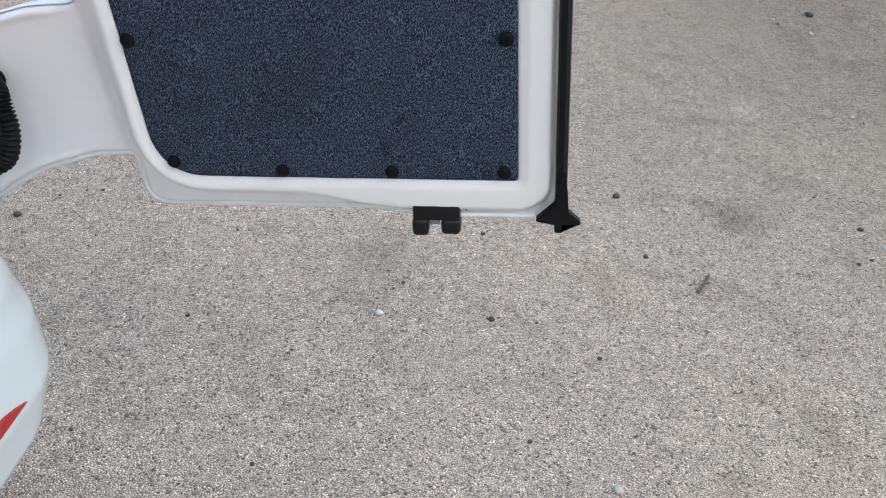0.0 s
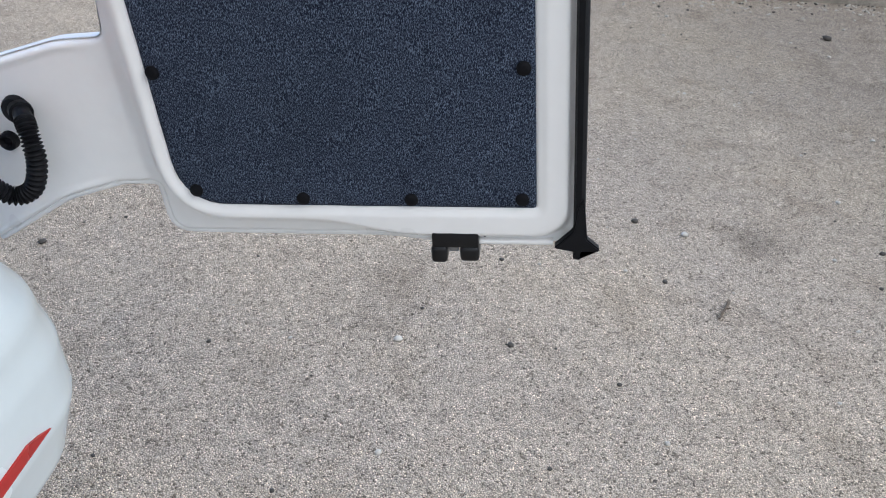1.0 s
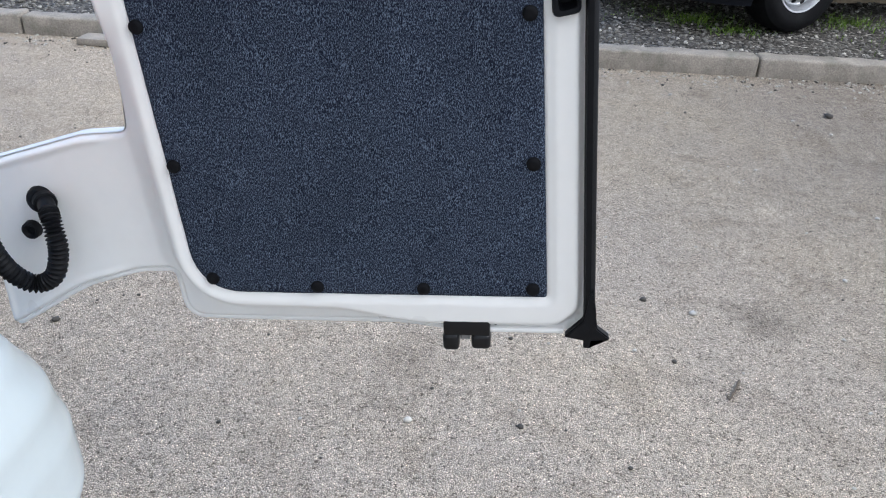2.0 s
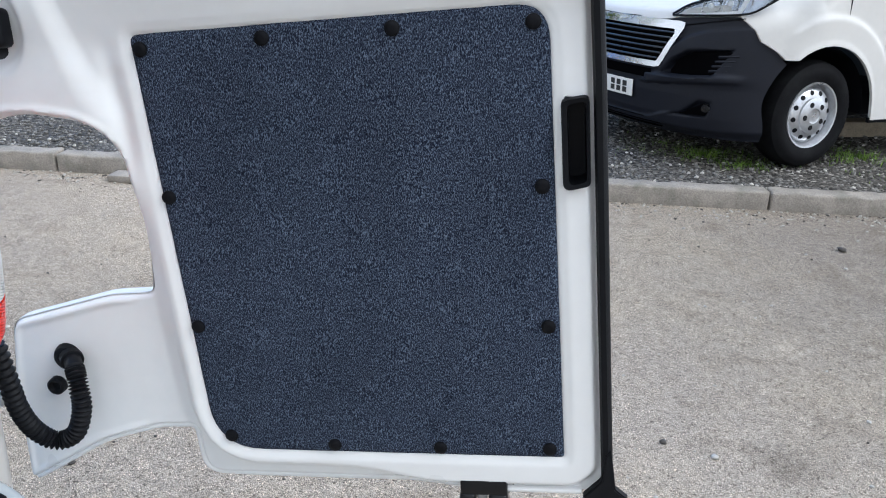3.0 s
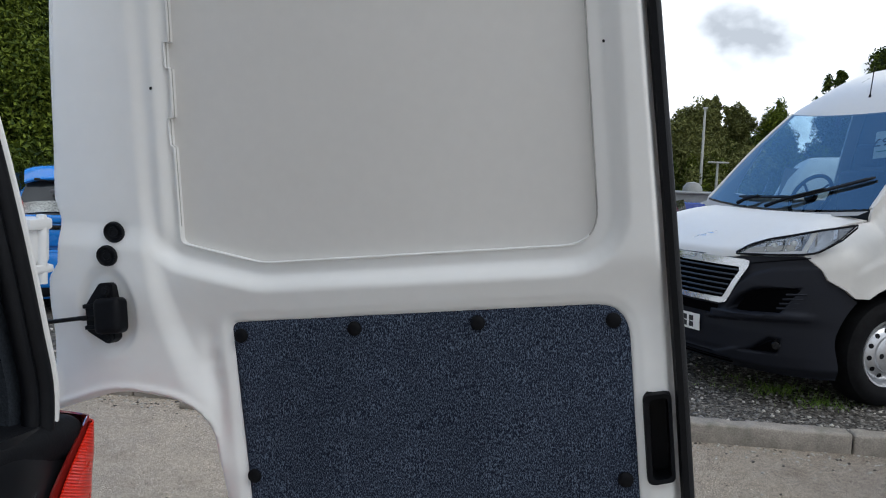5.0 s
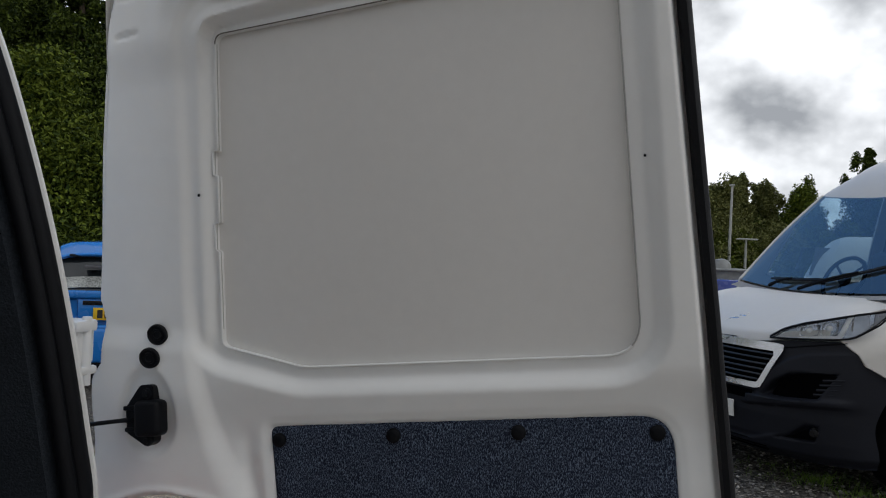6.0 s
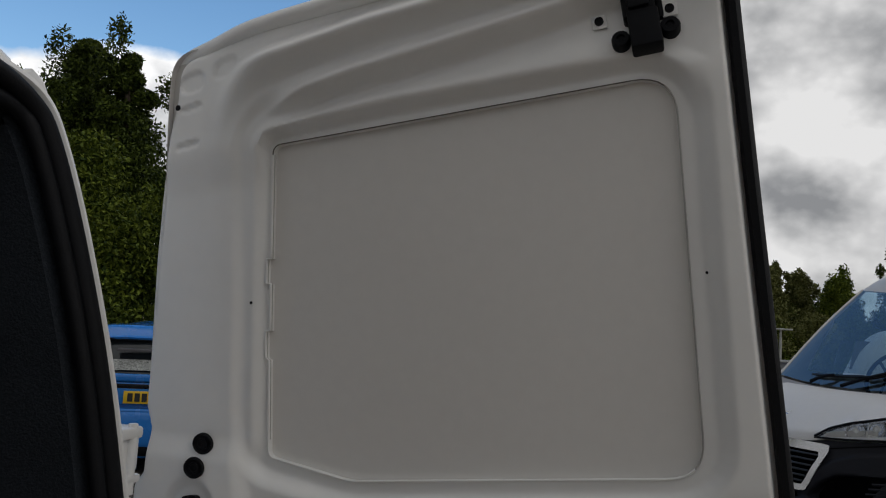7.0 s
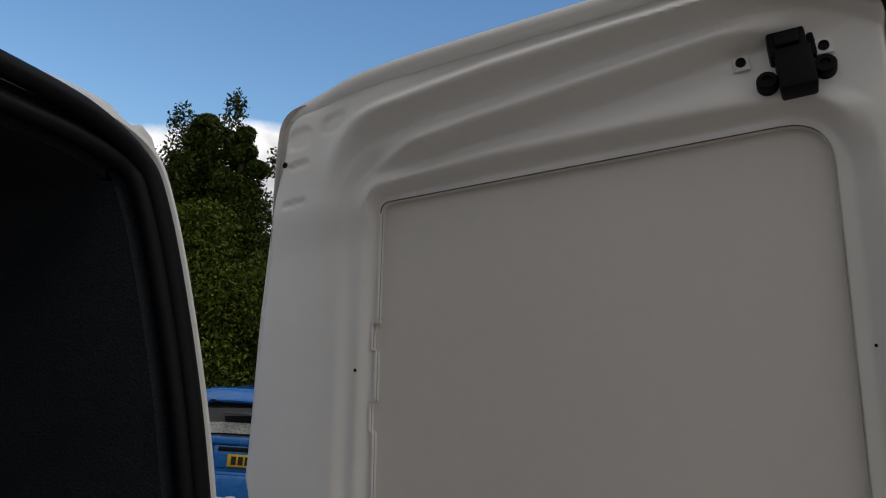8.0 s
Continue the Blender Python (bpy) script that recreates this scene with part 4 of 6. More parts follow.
b = box((-0.050, -0.004, 0.019), (0.040, 0.0, 0.0225), 0.001); b.transform(M)
part("latch_gasket", b, RUBBER, latch)
# black disc in place of the shaded bolt hole
b = lathe([(0, 0.002), (0.002, 0.002), (0.0025, 0)], 8, M @ Matrix.Translation((0.042, -0.002, 0.013)) @ TOCAM)
part("bolt_hole", b, BLACK, door)

# upper latch with its screw ears
def latch_face(x, z):
    return Matrix.Translation((x, face_y(x, z), z)) @ Matrix.Rotation(radians(-11), 4, "Y") @ Matrix.Rotation(radians(81), 4, "X")


M = latch_face(0.5284, 1.7800)
upper = part("upper_latch", (lambda b: (b.transform(M), b)[1])(box((-0.016, -0.033, -0.004), (0.018, 0.012, 0.024), 0.003)), BLACK, door, "black upper door latch with screw ears")
for lo, hi in (((-0.020, 0.006, -0.004), (0.016, 0.034, 0.020)), ((0.016, 0.004, -0.004), (0.024, 0.032, 0.010)), ((-0.014, 0.014, 0.018), (0.010, 0.030, 0.026))):
    b = box(lo, hi, 0.003); b.transform(M)
    part("latch_block", b, BLACK, upper)
for x, y, r in ((-0.026, -0.012, 0.0105), (0.028, -0.008, 0.011)):
    b = lathe([(0, 0.008), (r * 0.4, 0.008), (r * 0.45, 0.011), (r * 0.85, 0.011), (r, 0.008), (r, -0.004)], 16, M @ Matrix.Translation((x, y, 0)))
    part("screw_ear", b, BLACK, upper)
for x, z, r in ((0.4792, 1.7885, 0.0050), (0.5558, 1.7980, 0.0050)):
    b = box((-0.0085, -0.0085, 0.001), (0.0085, 0.0085, 0.0042), 0.0016, 2); b.transform(latch_face(x, z))
    part("bolt_pad", b, WHITE, door, "small raised white pad under a bolt")
    b = lathe([(0, 0.0012), (r * 0.55, 0.0012), (r * 0.6, 0.002), (r, 0.0015), (r * 1.05, -0.001)], 14, latch_face(x, z) @ Matrix.Translation((0, 0, 0.0055)))
    part("bolt", b, BLACK, door, "dark recessed fixing bolt")

# weather seal on the free edge
b = bmesh.new()
edge_pts = [(0.7865, 0.537), (0.7505, 0.835), (0.7165, 1.12), (0.6885, 1.33), (0.6525, 1.58), (0.6145, 1.850)]
prof = [(-0.0065, -0.006), (-0.004, -0.013), (0.003, -0.014), (0.008, -0.009), (0.0095, 0.002), (0.0095, 0.034), (-0.0065, 0.034), (-0.0065, 0.006)]
rings = []
for i, (x, z) in enumerate(edge_pts):
    y0 = float(lean_y(np.array([z]))[0])
    rings.append([b.verts.new((x + u, y0 + w, z + 0.12 * u)) for u, w in prof])
for a, c in zip(rings, rings[1:]):
    for k in range(len(prof)):
        b.faces.new((a[k], a[(k + 1) % len(prof)], c[(k + 1) % len(prof)], c[k]))
b.faces.new(rings[0][::-1]); b.faces.new(rings[-1])
bmesh.ops.recalc_face_normals(b, faces=b.faces[:])
seal = part("edge_seal", b, RUBBER, door, "black rubber weather seal along the free edge", angle=50)
foot = round_poly([(0.750, 0.546, 0.003), (0.774, 0.576, 0.01), (0.776, 0.62, 0.0), (0.782, 0.628, 0), (0.789, 0.598, 0.008), (0.795, 0.566, 0.006), (0.814, 0.552, 0.003), (0.813, 0.547, 0.002),
                   (0.791, 0.544, 0), (0.790, 0.531, 0.002), (0.780, 0.531, 0.002), (0.779, 0.543, 0)], 4)
part("seal_foot", slab(foot, -0.016, -0.002, bevel=0.002), RUBBER, seal, "flared rubber foot of the seal")
cap = round_poly([(0.580, 1.836, 0.006), (0.606, 1.829, 0.004), (0.630, 1.836, 0.004), (0.645, 1.844, 0.003), (0.643, 1.900, 0.01), (0.588, 1.905, 0.01)], 4)
part("seal_cap", slab(cap, -0.150, -0.080, bevel=0.002), RUBBER, seal, "black rubber cap at the seal's top")

# check strap
M = on_door(-0.0367, 1.148, 0.011, 6, -8) @ Matrix.Scale(0.9, 4)
b = box((-0.014, -0.028, -0.006), (0.030, 0.026, 0.026), 0.009, 4); b.transform(M)
check = part("check_strap", b, BLACK, door, "black door check strap housing with its arm")
b = slab(round_poly([(-0.034, 0.016, 0.004), (-0.008, 0.049, 0.010), (0.014, 0.049, 0.008), (0.014, -0.036, 0.008), (0.002, -0.044, 0.010), (-0.032, -0.022, 0.004)], 5), -0.008, 0.013, to=lambda u, v, d: (u, v, d), bevel=0.0015); b.transform(M)
part("mounting_plate", b, BLACK, check)
for y in (0.036, -0.034):
    b = lathe([(0, 0.018), (0.004, 0.018), (0.0045, 0.0155), (0.008, 0.015), (0.0085, 0.012)], 12, M @ Matrix.Translation((0.004, y, 0)))
    part("screw", b, RUBBER, check)
for z0, x0 in ((-0.020, -0.034), (-0.006, -0.040), (0.012, -0.036)):
    b = box((x0, z0, 0.004), (-0.004, z0 + 0.007, 0.016), 0.002); b.transform(M)
    part("guide_rib", b, BLACK, check)
b = tube([(-0.052, -0.056, 1.148), (-0.10, -0.075, 1.141), (-0.165, -0.110, 1.134)], 0.0042, 8, flat=0.7)
part("check_arm", b, BLACK, check, "thin dark steel check arm")

# wiring conduit between the door and the body
path = smooth_path([(-0.024, 0.024, 0.667), (-0.008, 0.004, 0.669), (0.009, -0.018, 0.665), (0.019, -0.030, 0.645), (0.022, -0.034, 0.612), (0.010, -0.038, 0.574), (-0.016, -0.046, 0.563),
                    (-0.036, -0.062, 0.588), (-0.044, -0.078, 0.630), (-0.046, -0.088, 0.680), (-0.052, -0.094, 0.740)], 30)
b = tube(path[54:], lambda t: 0.0122 + 0.0024 * math.sin(t * math.tau * 44), 14)
hose = part("wiring_conduit", b, RUBBER, door, "black corrugated rubber wiring conduit", angle=80)
b = tube(path[:60], lambda t: 0.0125 if t > 0.5 else 0.0165, 14)
part("conduit_elbow", b, BLACK, hose)
b = lathe([(0, 0.012), (0.012, 0.012), (0.0185, 0.009), (0.021, 0.004), (0.022, -0.002)], 20, Matrix.Translation((-0.024, face_y(-0.024, 0.667), 0.667)) @ TOCAM)
part("conduit_flange", b, RUBBER, hose)
b = lathe([(0, 0.006), (0.006, 0.005), (0.0105, 0.010), (0.0135, 0.008), (0.0145, -0.006)], 20, Matrix.Translation((-0.046, face_y(-0.046, 0.617) - 0.002, 0.617)) @ TOCAM)
part("rubber_grommet", b, RUBBER, door, "round black rubber blanking grommet")

# hinge between door and body
b = box((-0.160, -0.075, 1.216), (-0.122, -0.035, 1.268), 0.006, 3)
hinge = part("hinge", b, WHITE, door, "white painted door hinge")
part("hinge_knuckle", box((-0.152, -0.085, 1.262), (-0.114, -0.040, 1.278), 0.004, 2), WHITE, hinge)
part("hinge_knuckle", box((-0.148, -0.080, 1.203), (-0.114, -0.038, 1.215), 0.004, 2), WHITE, hinge)
part("hinge_pin", lathe([(0, 0.004), (0.006, 0.003), (0.007, 0), (0.007, -0.09)], 12, Matrix.Translation((-0.121, -0.055, 1.279))), WHITE, hinge)

# lower hinge: a bolted plate on the pillar and an arm to the door
b = slab(round_poly([(-0.215, 0.555, 0.01), (-0.128, 0.560, 0.012), (-0.122, 0.640, 0.01), (-0.140, 0.668, 0.012), (-0.215, 0.672, 0.01)], 4), -0.078, -0.066, bevel=0.003)
low_hinge = part("hinge", b, WHITE, door, "white painted lower door hinge")
part("hinge_arm", box((-0.135, -0.076, 0.628), (-0.070, -0.040, 0.656), 0.005, 2), WHITE, low_hinge)
for x, z in ((-0.142, 0.628), (-0.163, 0.600), (-0.150, 0.578)):
    part("bolt", lathe([(0, 0.006), (0.006, 0.006), (0.0068, 0.003), (0.010, 0.0015), (0.0105, -0.001)], 12, Matrix.Translation((x, -0.078, z)) @ TOCAM), WHITE, low_hinge)

# ---------------------------------------------------------------- the van that carries it
van = holder("white_van", (-1.5, -1.0, 0.0), label="white panel van, rear door open, load space lined black", category="van")
VAN_Y = -1.0


# the rear opening's edge: from the lower corner up the pillar and in across the roof to the middle
half = [(-0.03, -0.280, 0.60), (-0.03, -0.262, 0.72), (-0.03, -0.185, 0.86), (-0.03, -0.150, 1.05), (-0.037, -0.163, 1.17), (-0.060, -0.188, 1.35), (-0.090, -0.210, 1.50), (-0.116, -0.238, 1.622),
        (-0.127, -0.270, 1.676), (-0.130, -0.340, 1.698), (-0.131, -0.45, 1.706), (-0.132, -0.70, 1.711), (-0.132, -1.0, 1.712)]
ring_pts = smooth_path(half + [(x, 2 * VAN_Y - y, z) for x, y, z in half[-2::-1]], 6)


def offset_ring(pts, inward, dx):
    out = []
    for i, p in enumerate(pts):
        t = (pts[min(i + 1, len(pts) - 1)] - pts[max(i - 1, 0)])
        nrm = Vector((0, -t.z, t.y)).normalized()       # towards the inside of the opening
        out.append(p + nrm * inward + Vector((dx, 0, 0)))
    return out


def strip(a, c, bm):
    va, vc = [bm.verts.new(p) for p in a], [bm.verts.new(p) for p in c]
    for i in range(len(a) - 1):
        bm.faces.new((va[i], va[i + 1], vc[i + 1], vc[i]))


b = bmesh.new()
prof = [(0.020, -0.008), (0.012, 0.006), (0.008, 0.010), (0.002, 0.008), (-0.006, -0.03), (-0.030, -0.10), (-0.05, -0.25), (-0.055, -1.2), (-0.055, -4.4)]
rows = [offset_ring(ring_pts, o, dx) for o, dx in prof]
for a, c in zip(rows, rows[1:]):
    strip(a, c, b)
bmesh.ops.remove_doubles(b, verts=b.verts[:], dist=1e-5)
part("body_shell", thick(b, 0.004), WHITE, van, angle=50)
b = bmesh.new()
rows = [offset_ring(ring_pts, o, dx) for o, dx in ((0.006, -0.012), (0.055, -0.02), (0.07, -0.12), (0.075, -2.6))]
for a, c in zip(rows, rows[1:]):
    strip(a, c, b)
b.faces.new([b.verts.new(p) for p in rows[-1]])                   # bulkhead
bmesh.ops.remove_doubles(b, verts=b.verts[:], dist=1e-5)
part("load_space_lining", thick(b, 0.003), LINER, van, "black carpet lining of the load space", angle=50)
seal_path = [p.lerp(q, float(ss(1.655, 1.70, p.z))) for p, q in zip(offset_ring(ring_pts, 0.026, 0.006), offset_ring(ring_pts, 0.002, 0.006))]
b = tube(seal_path, 0.0115, 10, up=(1, 0, 0))
tube(offset_ring(ring_pts, 0.042, 0.0), 0.010, 8, bm=b, up=(1, 0, 0))
part("opening_seal", b, RUBBER, van, "black rubber seal round the rear opening", angle=60)
part("load_floor", box((-2.6, -1.86, 0.50), (-0.04, -0.14, 0.58), 0.01), LINER, van)
part("sill_plate", box((-0.06, -1.80, 0.50), (0.02, -0.20, 0.592), 0.012), BLACK, van)
# roof gutter that ends short of the pillar, and the pillar's folded top tab
b = tube(smooth_path([(-0.150, -0.306, 1.694), (-0.152, -0.322, 1.702), (-0.154, -0.36, 1.706), (-0.158, -0.45, 1.708), (-0.16, -0.7, 1.708), (-0.16, -1.0, 1.708)], 6), lambda q: 0.012 - 0.004 * q, 10, up=(1, 0, 0))
part("roof_edge", b, WHITE, van)
b = slab(round_poly([(-0.292, 1.690, 0.004), (-0.262, 1.7055, 0.006), (-0.243, 1.696, 0.010), (-0.212, 1.650, 0.02), (-0.200, 1.600, 0.01), (-0.222, 1.600, 0.01), (-0.262, 1.672, 0.02)], 5), -0.172, -0.148, to=lambda u, v, d: (d, u, v), bevel=0.003)
part("pillar_tab", b, WHITE, van)
# lower body corner under and behind the lamp
b = box((-0.5, -0.235, 0.42), (-0.045, -0.095, 1.04), 0.03, 3)
part("corner_post", b, WHITE_CAR, van)
part("underbody", box((-4.3, -1.85, 0.22), (-0.10, -0.15, 0.50), 0.03), BLACK, van)
for x in (-0.95, -3.95):
    for y, s in ((-0.22, 1), (-1.78, -1)):
        M = Matrix.Translation((x, y, 0.325)) @ Matrix.Rotation(radians(-90 * s), 4, "X")
        w = part("wheel", lathe([(0, -0.06), (0.19, -0.06), (0.21, 0.08), (0.20, 0.09), (0.17, 0.05), (0, 0.06)], 28, M), STEEL, van)
        part("tyre", lathe([(0.205, -0.09), (0.28, -0.10), (0.318, -0.08), (0.325, 0), (0.318, 0.08), (0.28, 0.10), (0.205, 0.09)], 36, M), TYRE, w)

# tail lamp
def lamp_point(s, z, lift=0.0):
    """s 0 at the inner edge, 1 at the outer wrapped edge."""
    t = (z - 0.76) / 0.272
    y_in = np.interp(t, [0, 0.3, 0.6, 0.75, 0.85, 0.93, 1], [-0.222, -0.222, -0.213, -0.196, -0.172, -0.143, -0.115])
    y_out = np.interp(t, [0, 0.06, 0.25, 0.6, 0.85, 0.95, 1], [-0.111, -0.087, -0.076, -0.070, -0.073, -0.084, -0.100])
    a = s * radians(100)
    y = y_in + (y_out - y_in) * math.sin(min(a, radians(90))) ** 0.9
    x = 0.006 - 0.075 * (1 - math.cos(a)) + 0.006 * math.sin(s * math.pi)
    x -= 0.10 * max(0, t - 0.80) ** 1.5 + 0.03 * max(0, 0.12 - t)
    return Vector((x + lift, y + lift * s, z))


def clear_red(name, col, rough):
    m = mat(name, col, rough, var=0.08, scale=30, coat=0.12, spec=0.2)
    nt = m.node_tree
    w = nt.nodes.new("ShaderNodeTexWave")
    w.bands_direction, w.wave_type = "Z", "BANDS"
    w.inputs["Scale"].default_value, w.inputs["Distortion"].default_value = 84, 0.8
    g = nt.nodes.new("ShaderNodeNewGeometry")
    mp = nt.nodes.new("ShaderNodeMapping"); mp.inputs["Rotation"].default_value = (radians(22), 0, 0)
    bp = nt.nodes.new("ShaderNodeBump"); bp.inputs["Distance"].default_value = 0.0011
    nt.links.new(g.outputs["Position"], mp.inputs[0]); nt.links.new(mp.outputs[0], w.inputs[0])
    nt.links.new(w.outputs["Fac"], bp.inputs["Height"]); nt.links.new(bp.outputs[0], nt.nodes["Principled BSDF"].inputs["Normal"])
    return m


LENS_RED = clear_red("red_lens", (0.74, 0.020, 0.005), 0.3)
LENS_DARK = mat("dark_red_lens_edge", (0.17, 0.010, 0.008), 0.15, var=0.1, coat=0.9)
LENS_CLEAR = clear_red("clear_ribbed_lens", (0.66, 0.64, 0.62), 0.3)
lamp = part("tail_lamp", thick(grid(14, 16, lambda u, v: lamp_point(u * 1.02, 0.757 + 0.278 * v, -0.006)), 0.003), LENS_DARK, van, "red and clear ribbed tail lamp", angle=60)
for name, z0, z1, m, label in (("upper_lens", 0.916, 1.028, LENS_RED, "bright red ribbed lens"), ("reversing_lens", 0.826, 0.914, LENS_CLEAR, "clear ribbed lens"), ("lower_lens", 0.764, 0.822, LENS_RED, "bright red ribbed lens")):
    part(name, thick(grid(12, 8, lambda u, v: lamp_point(0.035 + 0.945 * u, z0 + (z1 - z0) * v)), 0.002), m, lamp, label, angle=60)
def housing_point(u, v):
    p = lamp_point(u, 0.745 + 0.292 * v, -0.010)
    y_out = float(lamp_point(0.9, 0.745 + 0.292 * v)[1]) - 0.006
    f = math.sin(min(u * radians(100), radians(90))) ** 0.9
    return (p.x, -0.290 + (y_out + 0.290) * f, p.z + 0.012 * (1 - f))


part("lamp_housing", thick(grid(20, 16, housing_point), 0.004), GLOSSBLACK, lamp, "black lamp housing", angle=60)
b = box((-0.13, -0.305, 0.985), (-0.008, -0.112, 1.042), 0.022, 4)
for v in b.verts:
    v.co.z -= 0.07 * (v.co.y + 0.16)
part("lamp_cap", b, RUBBER, van, "black plastic cover over the tail lamp", angle=60)

# rear bumper: rounded corner built from plan sections
def bumper_point(u, v):
    z = 0.16 + 0.46 * v
    xr = float(np.interp(z, [0.16, 0.24, 0.33, 0.42, 0.50, 0.56, 0.60, 0.62], [0.02, 0.080, 0.100, 0.098, 0.085, 0.062, 0.030, -0.03]))
    yr = float(np.interp(z, [0.16, 0.24, 0.33, 0.42, 0.50, 0.56, 0.60, 0.62], [-0.152, -0.102, -0.085, -0.090, -0.110, -0.136, -0.168, -0.215]))
    xr += 0.003 * math.exp(-((z - 0.49) / 0.02) ** 2)
    r = 0.15
    # along the rear face from the far side, round the corner, forward along the flank
    L1, L2, L3 = 1.52, r * 1.57, 0.5
    d = u * (L1 + L2 + L3)
    if d < L1:
        return (xr, yr - r - (L1 - d), z)
    if d < L1 + L2:
        a = (d - L1) / r
        return (xr - r * (1 - math.cos(a)), yr - r + r * math.sin(a), z)
    return (xr - r - (d - L1 - L2), yr, z)


b = grid(150, 44, bumper_point)
bumper = part("bumper", thick(b, 0.004), BUMPER_WHITE, van, "white painted plastic rear bumper", angle=60)
b = grid(24, 4, lambda u, v: tuple(Vector(bumper_point(0.391 + 0.272 * u, 0)) * 0 + Vector((bumper_point(0.391 + 0.272 * u, 0.42)[0] + 0.003, bumper_point(0.391 + 0.272 * u, 0.42)[1], 0.338 + (0.020 if u < 0.93 else 0.020 * (1 - u) / 0.07) * v))))
part("reflector", thick(b, 0.003), RED, bumper, "red strip reflector")
part("bumper_step", box((-0.06, -1.75, 0.575), (0.055, -0.26, 0.592), 0.006), BLACK, bumper, "dark ribbed step pad")
# ---------------------------------------------------------------- the parked high-roof van
PV = Matrix.Translation((1.732, 4.815, 0.093)) @ Matrix.Rotation(radians(212.3), 4, "Z") @ Matrix.Scale(0.917, 4)
pv = holder("parked_van", m=PV, label="white high-roof panel van with dark grey front bumper parked on gravel", category="van")


def pvpart(name, bm, material, parent=None, label="", angle=35):
    return part(name, bm, material, parent or pv, label, local=True, angle=angle)


def lerp(x, xs, ys):
    return float(np.interp(x, xs, ys))


XS, NP = 0.27, 2.45


def plan(th, xf, xs=XS, w=0.99, n=NP):
    c, s = abs(math.cos(th)), math.sin(th)
    return xs + (xf - xs) * c ** (2 / n), w * math.copysign(abs(s) ** (2 / n), s)


def front_x(z):
    return lerp(z, [0.18, 0.24, 0.32, 0.45, 0.60, 0.75, 0.92, 1.0], [0.84, 0.905, 0.935, 0.95, 0.945, 0.93, 0.885, 0.84])


def on_front(y, z, lift=0.0):
    """Point of the front face at a width and height."""
    w, n = 0.99, NP
    s = min(abs(y) / w, 1) ** (n / 2)
    th = math.asin(s)
    x, _ = plan(th, front_x(z))
    return Vector((x + lift * math.cos(th), y + math.copysign(lift * math.sin(th), y), z))


def seam_top(x, y):
    """Upper edge of the bumper, under the bonnet, the lamps and the wings."""
    if x < 0.64:
        return lerp(x, [0.27, 0.38, 0.44, 0.55, 0.585, 0.64], [0.66, 0.705, 0.75, 0.81, 0.87, 0.942])
    return lerp(abs(y), [0, 0.5, 0.8, 0.99], [0.893, 0.905, 0.935, 0.945])


def arch_x(z):
    """Front edge of the wheel arch at a height."""
    return 0.04 + math.sqrt(max(0.455 ** 2 - (max(z, 0.345) - 0.345) ** 2, 0.0)) - 0.05 * float(ss(0.48, 0.24, z))


INTAKE_EDGE = [(0.455, 0.556), (0.62, 0.562), (0.79, 0.580), (0.865, 0.752), (0.64, 0.728), (0.545, 0.668)]
FOG_EDGE = [(0.56, 0.318), (0.78, 0.330), (0.80, 0.425), (0.74, 0.428), (0.64, 0.345)]


def bumper_press(y, z):
    """How far the bumper's skin stands proud of its plain curve: scooped intakes, shelf, brow line, fog recess."""
    a = abs(y)
    d = signed(INTAKE_EDGE, a, z)
    out = -0.075 * ss(0.004, -0.030, d) * ss(0.44, 0.56, a)
    shelf = 0.500 + 0.05 * ss(0.3, 0.9, a)
    out = out + 0.024 * ss(shelf - 0.012, shelf + 0.004, z) * ss(0.575, 0.552, z - 0.03 * ss(0.6, 0.85, a)) * ss(0.93, 0.84, a) * ss(0.30, 0.40, a)
    brow = np.interp(a, [0.44, 0.52, 0.60, 0.72, 0.90], [0.60, 0.725, 0.805, 0.855, 0.885])
    out = out + 0.016 * ss(brow + 0.006, brow - 0.012, z) * ss(0.50, 0.58, z) * ss(0.42, 0.50, a) * ss(0.98, 0.88, a) - 0.006
    out = out - 0.036 * ss(0.008, -0.020, signed(FOG_EDGE, a, z))
    keel = 0.285 + 0.06 * ss(0.35, 0.60, a)
    return out + 0.014 * ss(keel, keel - 0.02, z) * ss(0.62, 0.5, a) - 0.03 * ss(0.26, 0.19, z)


def build_front_bumper():
    nu, nv = 220, 84
    at = np.zeros((nu + 1, nv + 1, 3))
    for i in range(nu + 1):
        def plane(z, u=i / nu):
            c = max((arch_x(z) - XS) / (front_x(z) - XS), 0.0) ** (NP / 2)
            return plan((2 * u - 1) * math.acos(min(c, 1)), front_x(z)), (2 * u - 1) * math.acos(min(c, 1))
        (x, y), _ = plane(0.72)
        hi = seam_top(x, y)
        for j in range(nv + 1):
            z = 0.19 + (hi - 0.19) * j / nv
            (x, y), th = plane(z)
            at[i, j] = (x, y, z)
    lift = bumper_press(at[:, :, 1].ravel(), at[:, :, 2].ravel()).reshape(nu + 1, nv + 1)
    flat = np.clip(at[:, :, 1] / 0.99, -1, 1)
    at[:, :, 0] += lift * np.sqrt(1 - 0.8 * flat ** 2)
    at[:, :, 1] += lift * flat * 0.8
    return thick(grid(nu, nv, lambda u, v: tuple(at[round(u * nu), round(v * nv)])), 0.006)


pbumper = pvpart("front_bumper", build_front_bumper(), BUMPER_GREY, None, "dark grey unpainted plastic front bumper", 50)

SLAT = mat("satin_dark_slat", (0.030, 0.031, 0.034), 0.35, spec=0.5)
# near black without gloss: the shade of front openings put into the colour
RECESS_SHADE = mat("black_recess_shade", (0.002, 0.002, 0.0025), 0.9, spec=0.0)
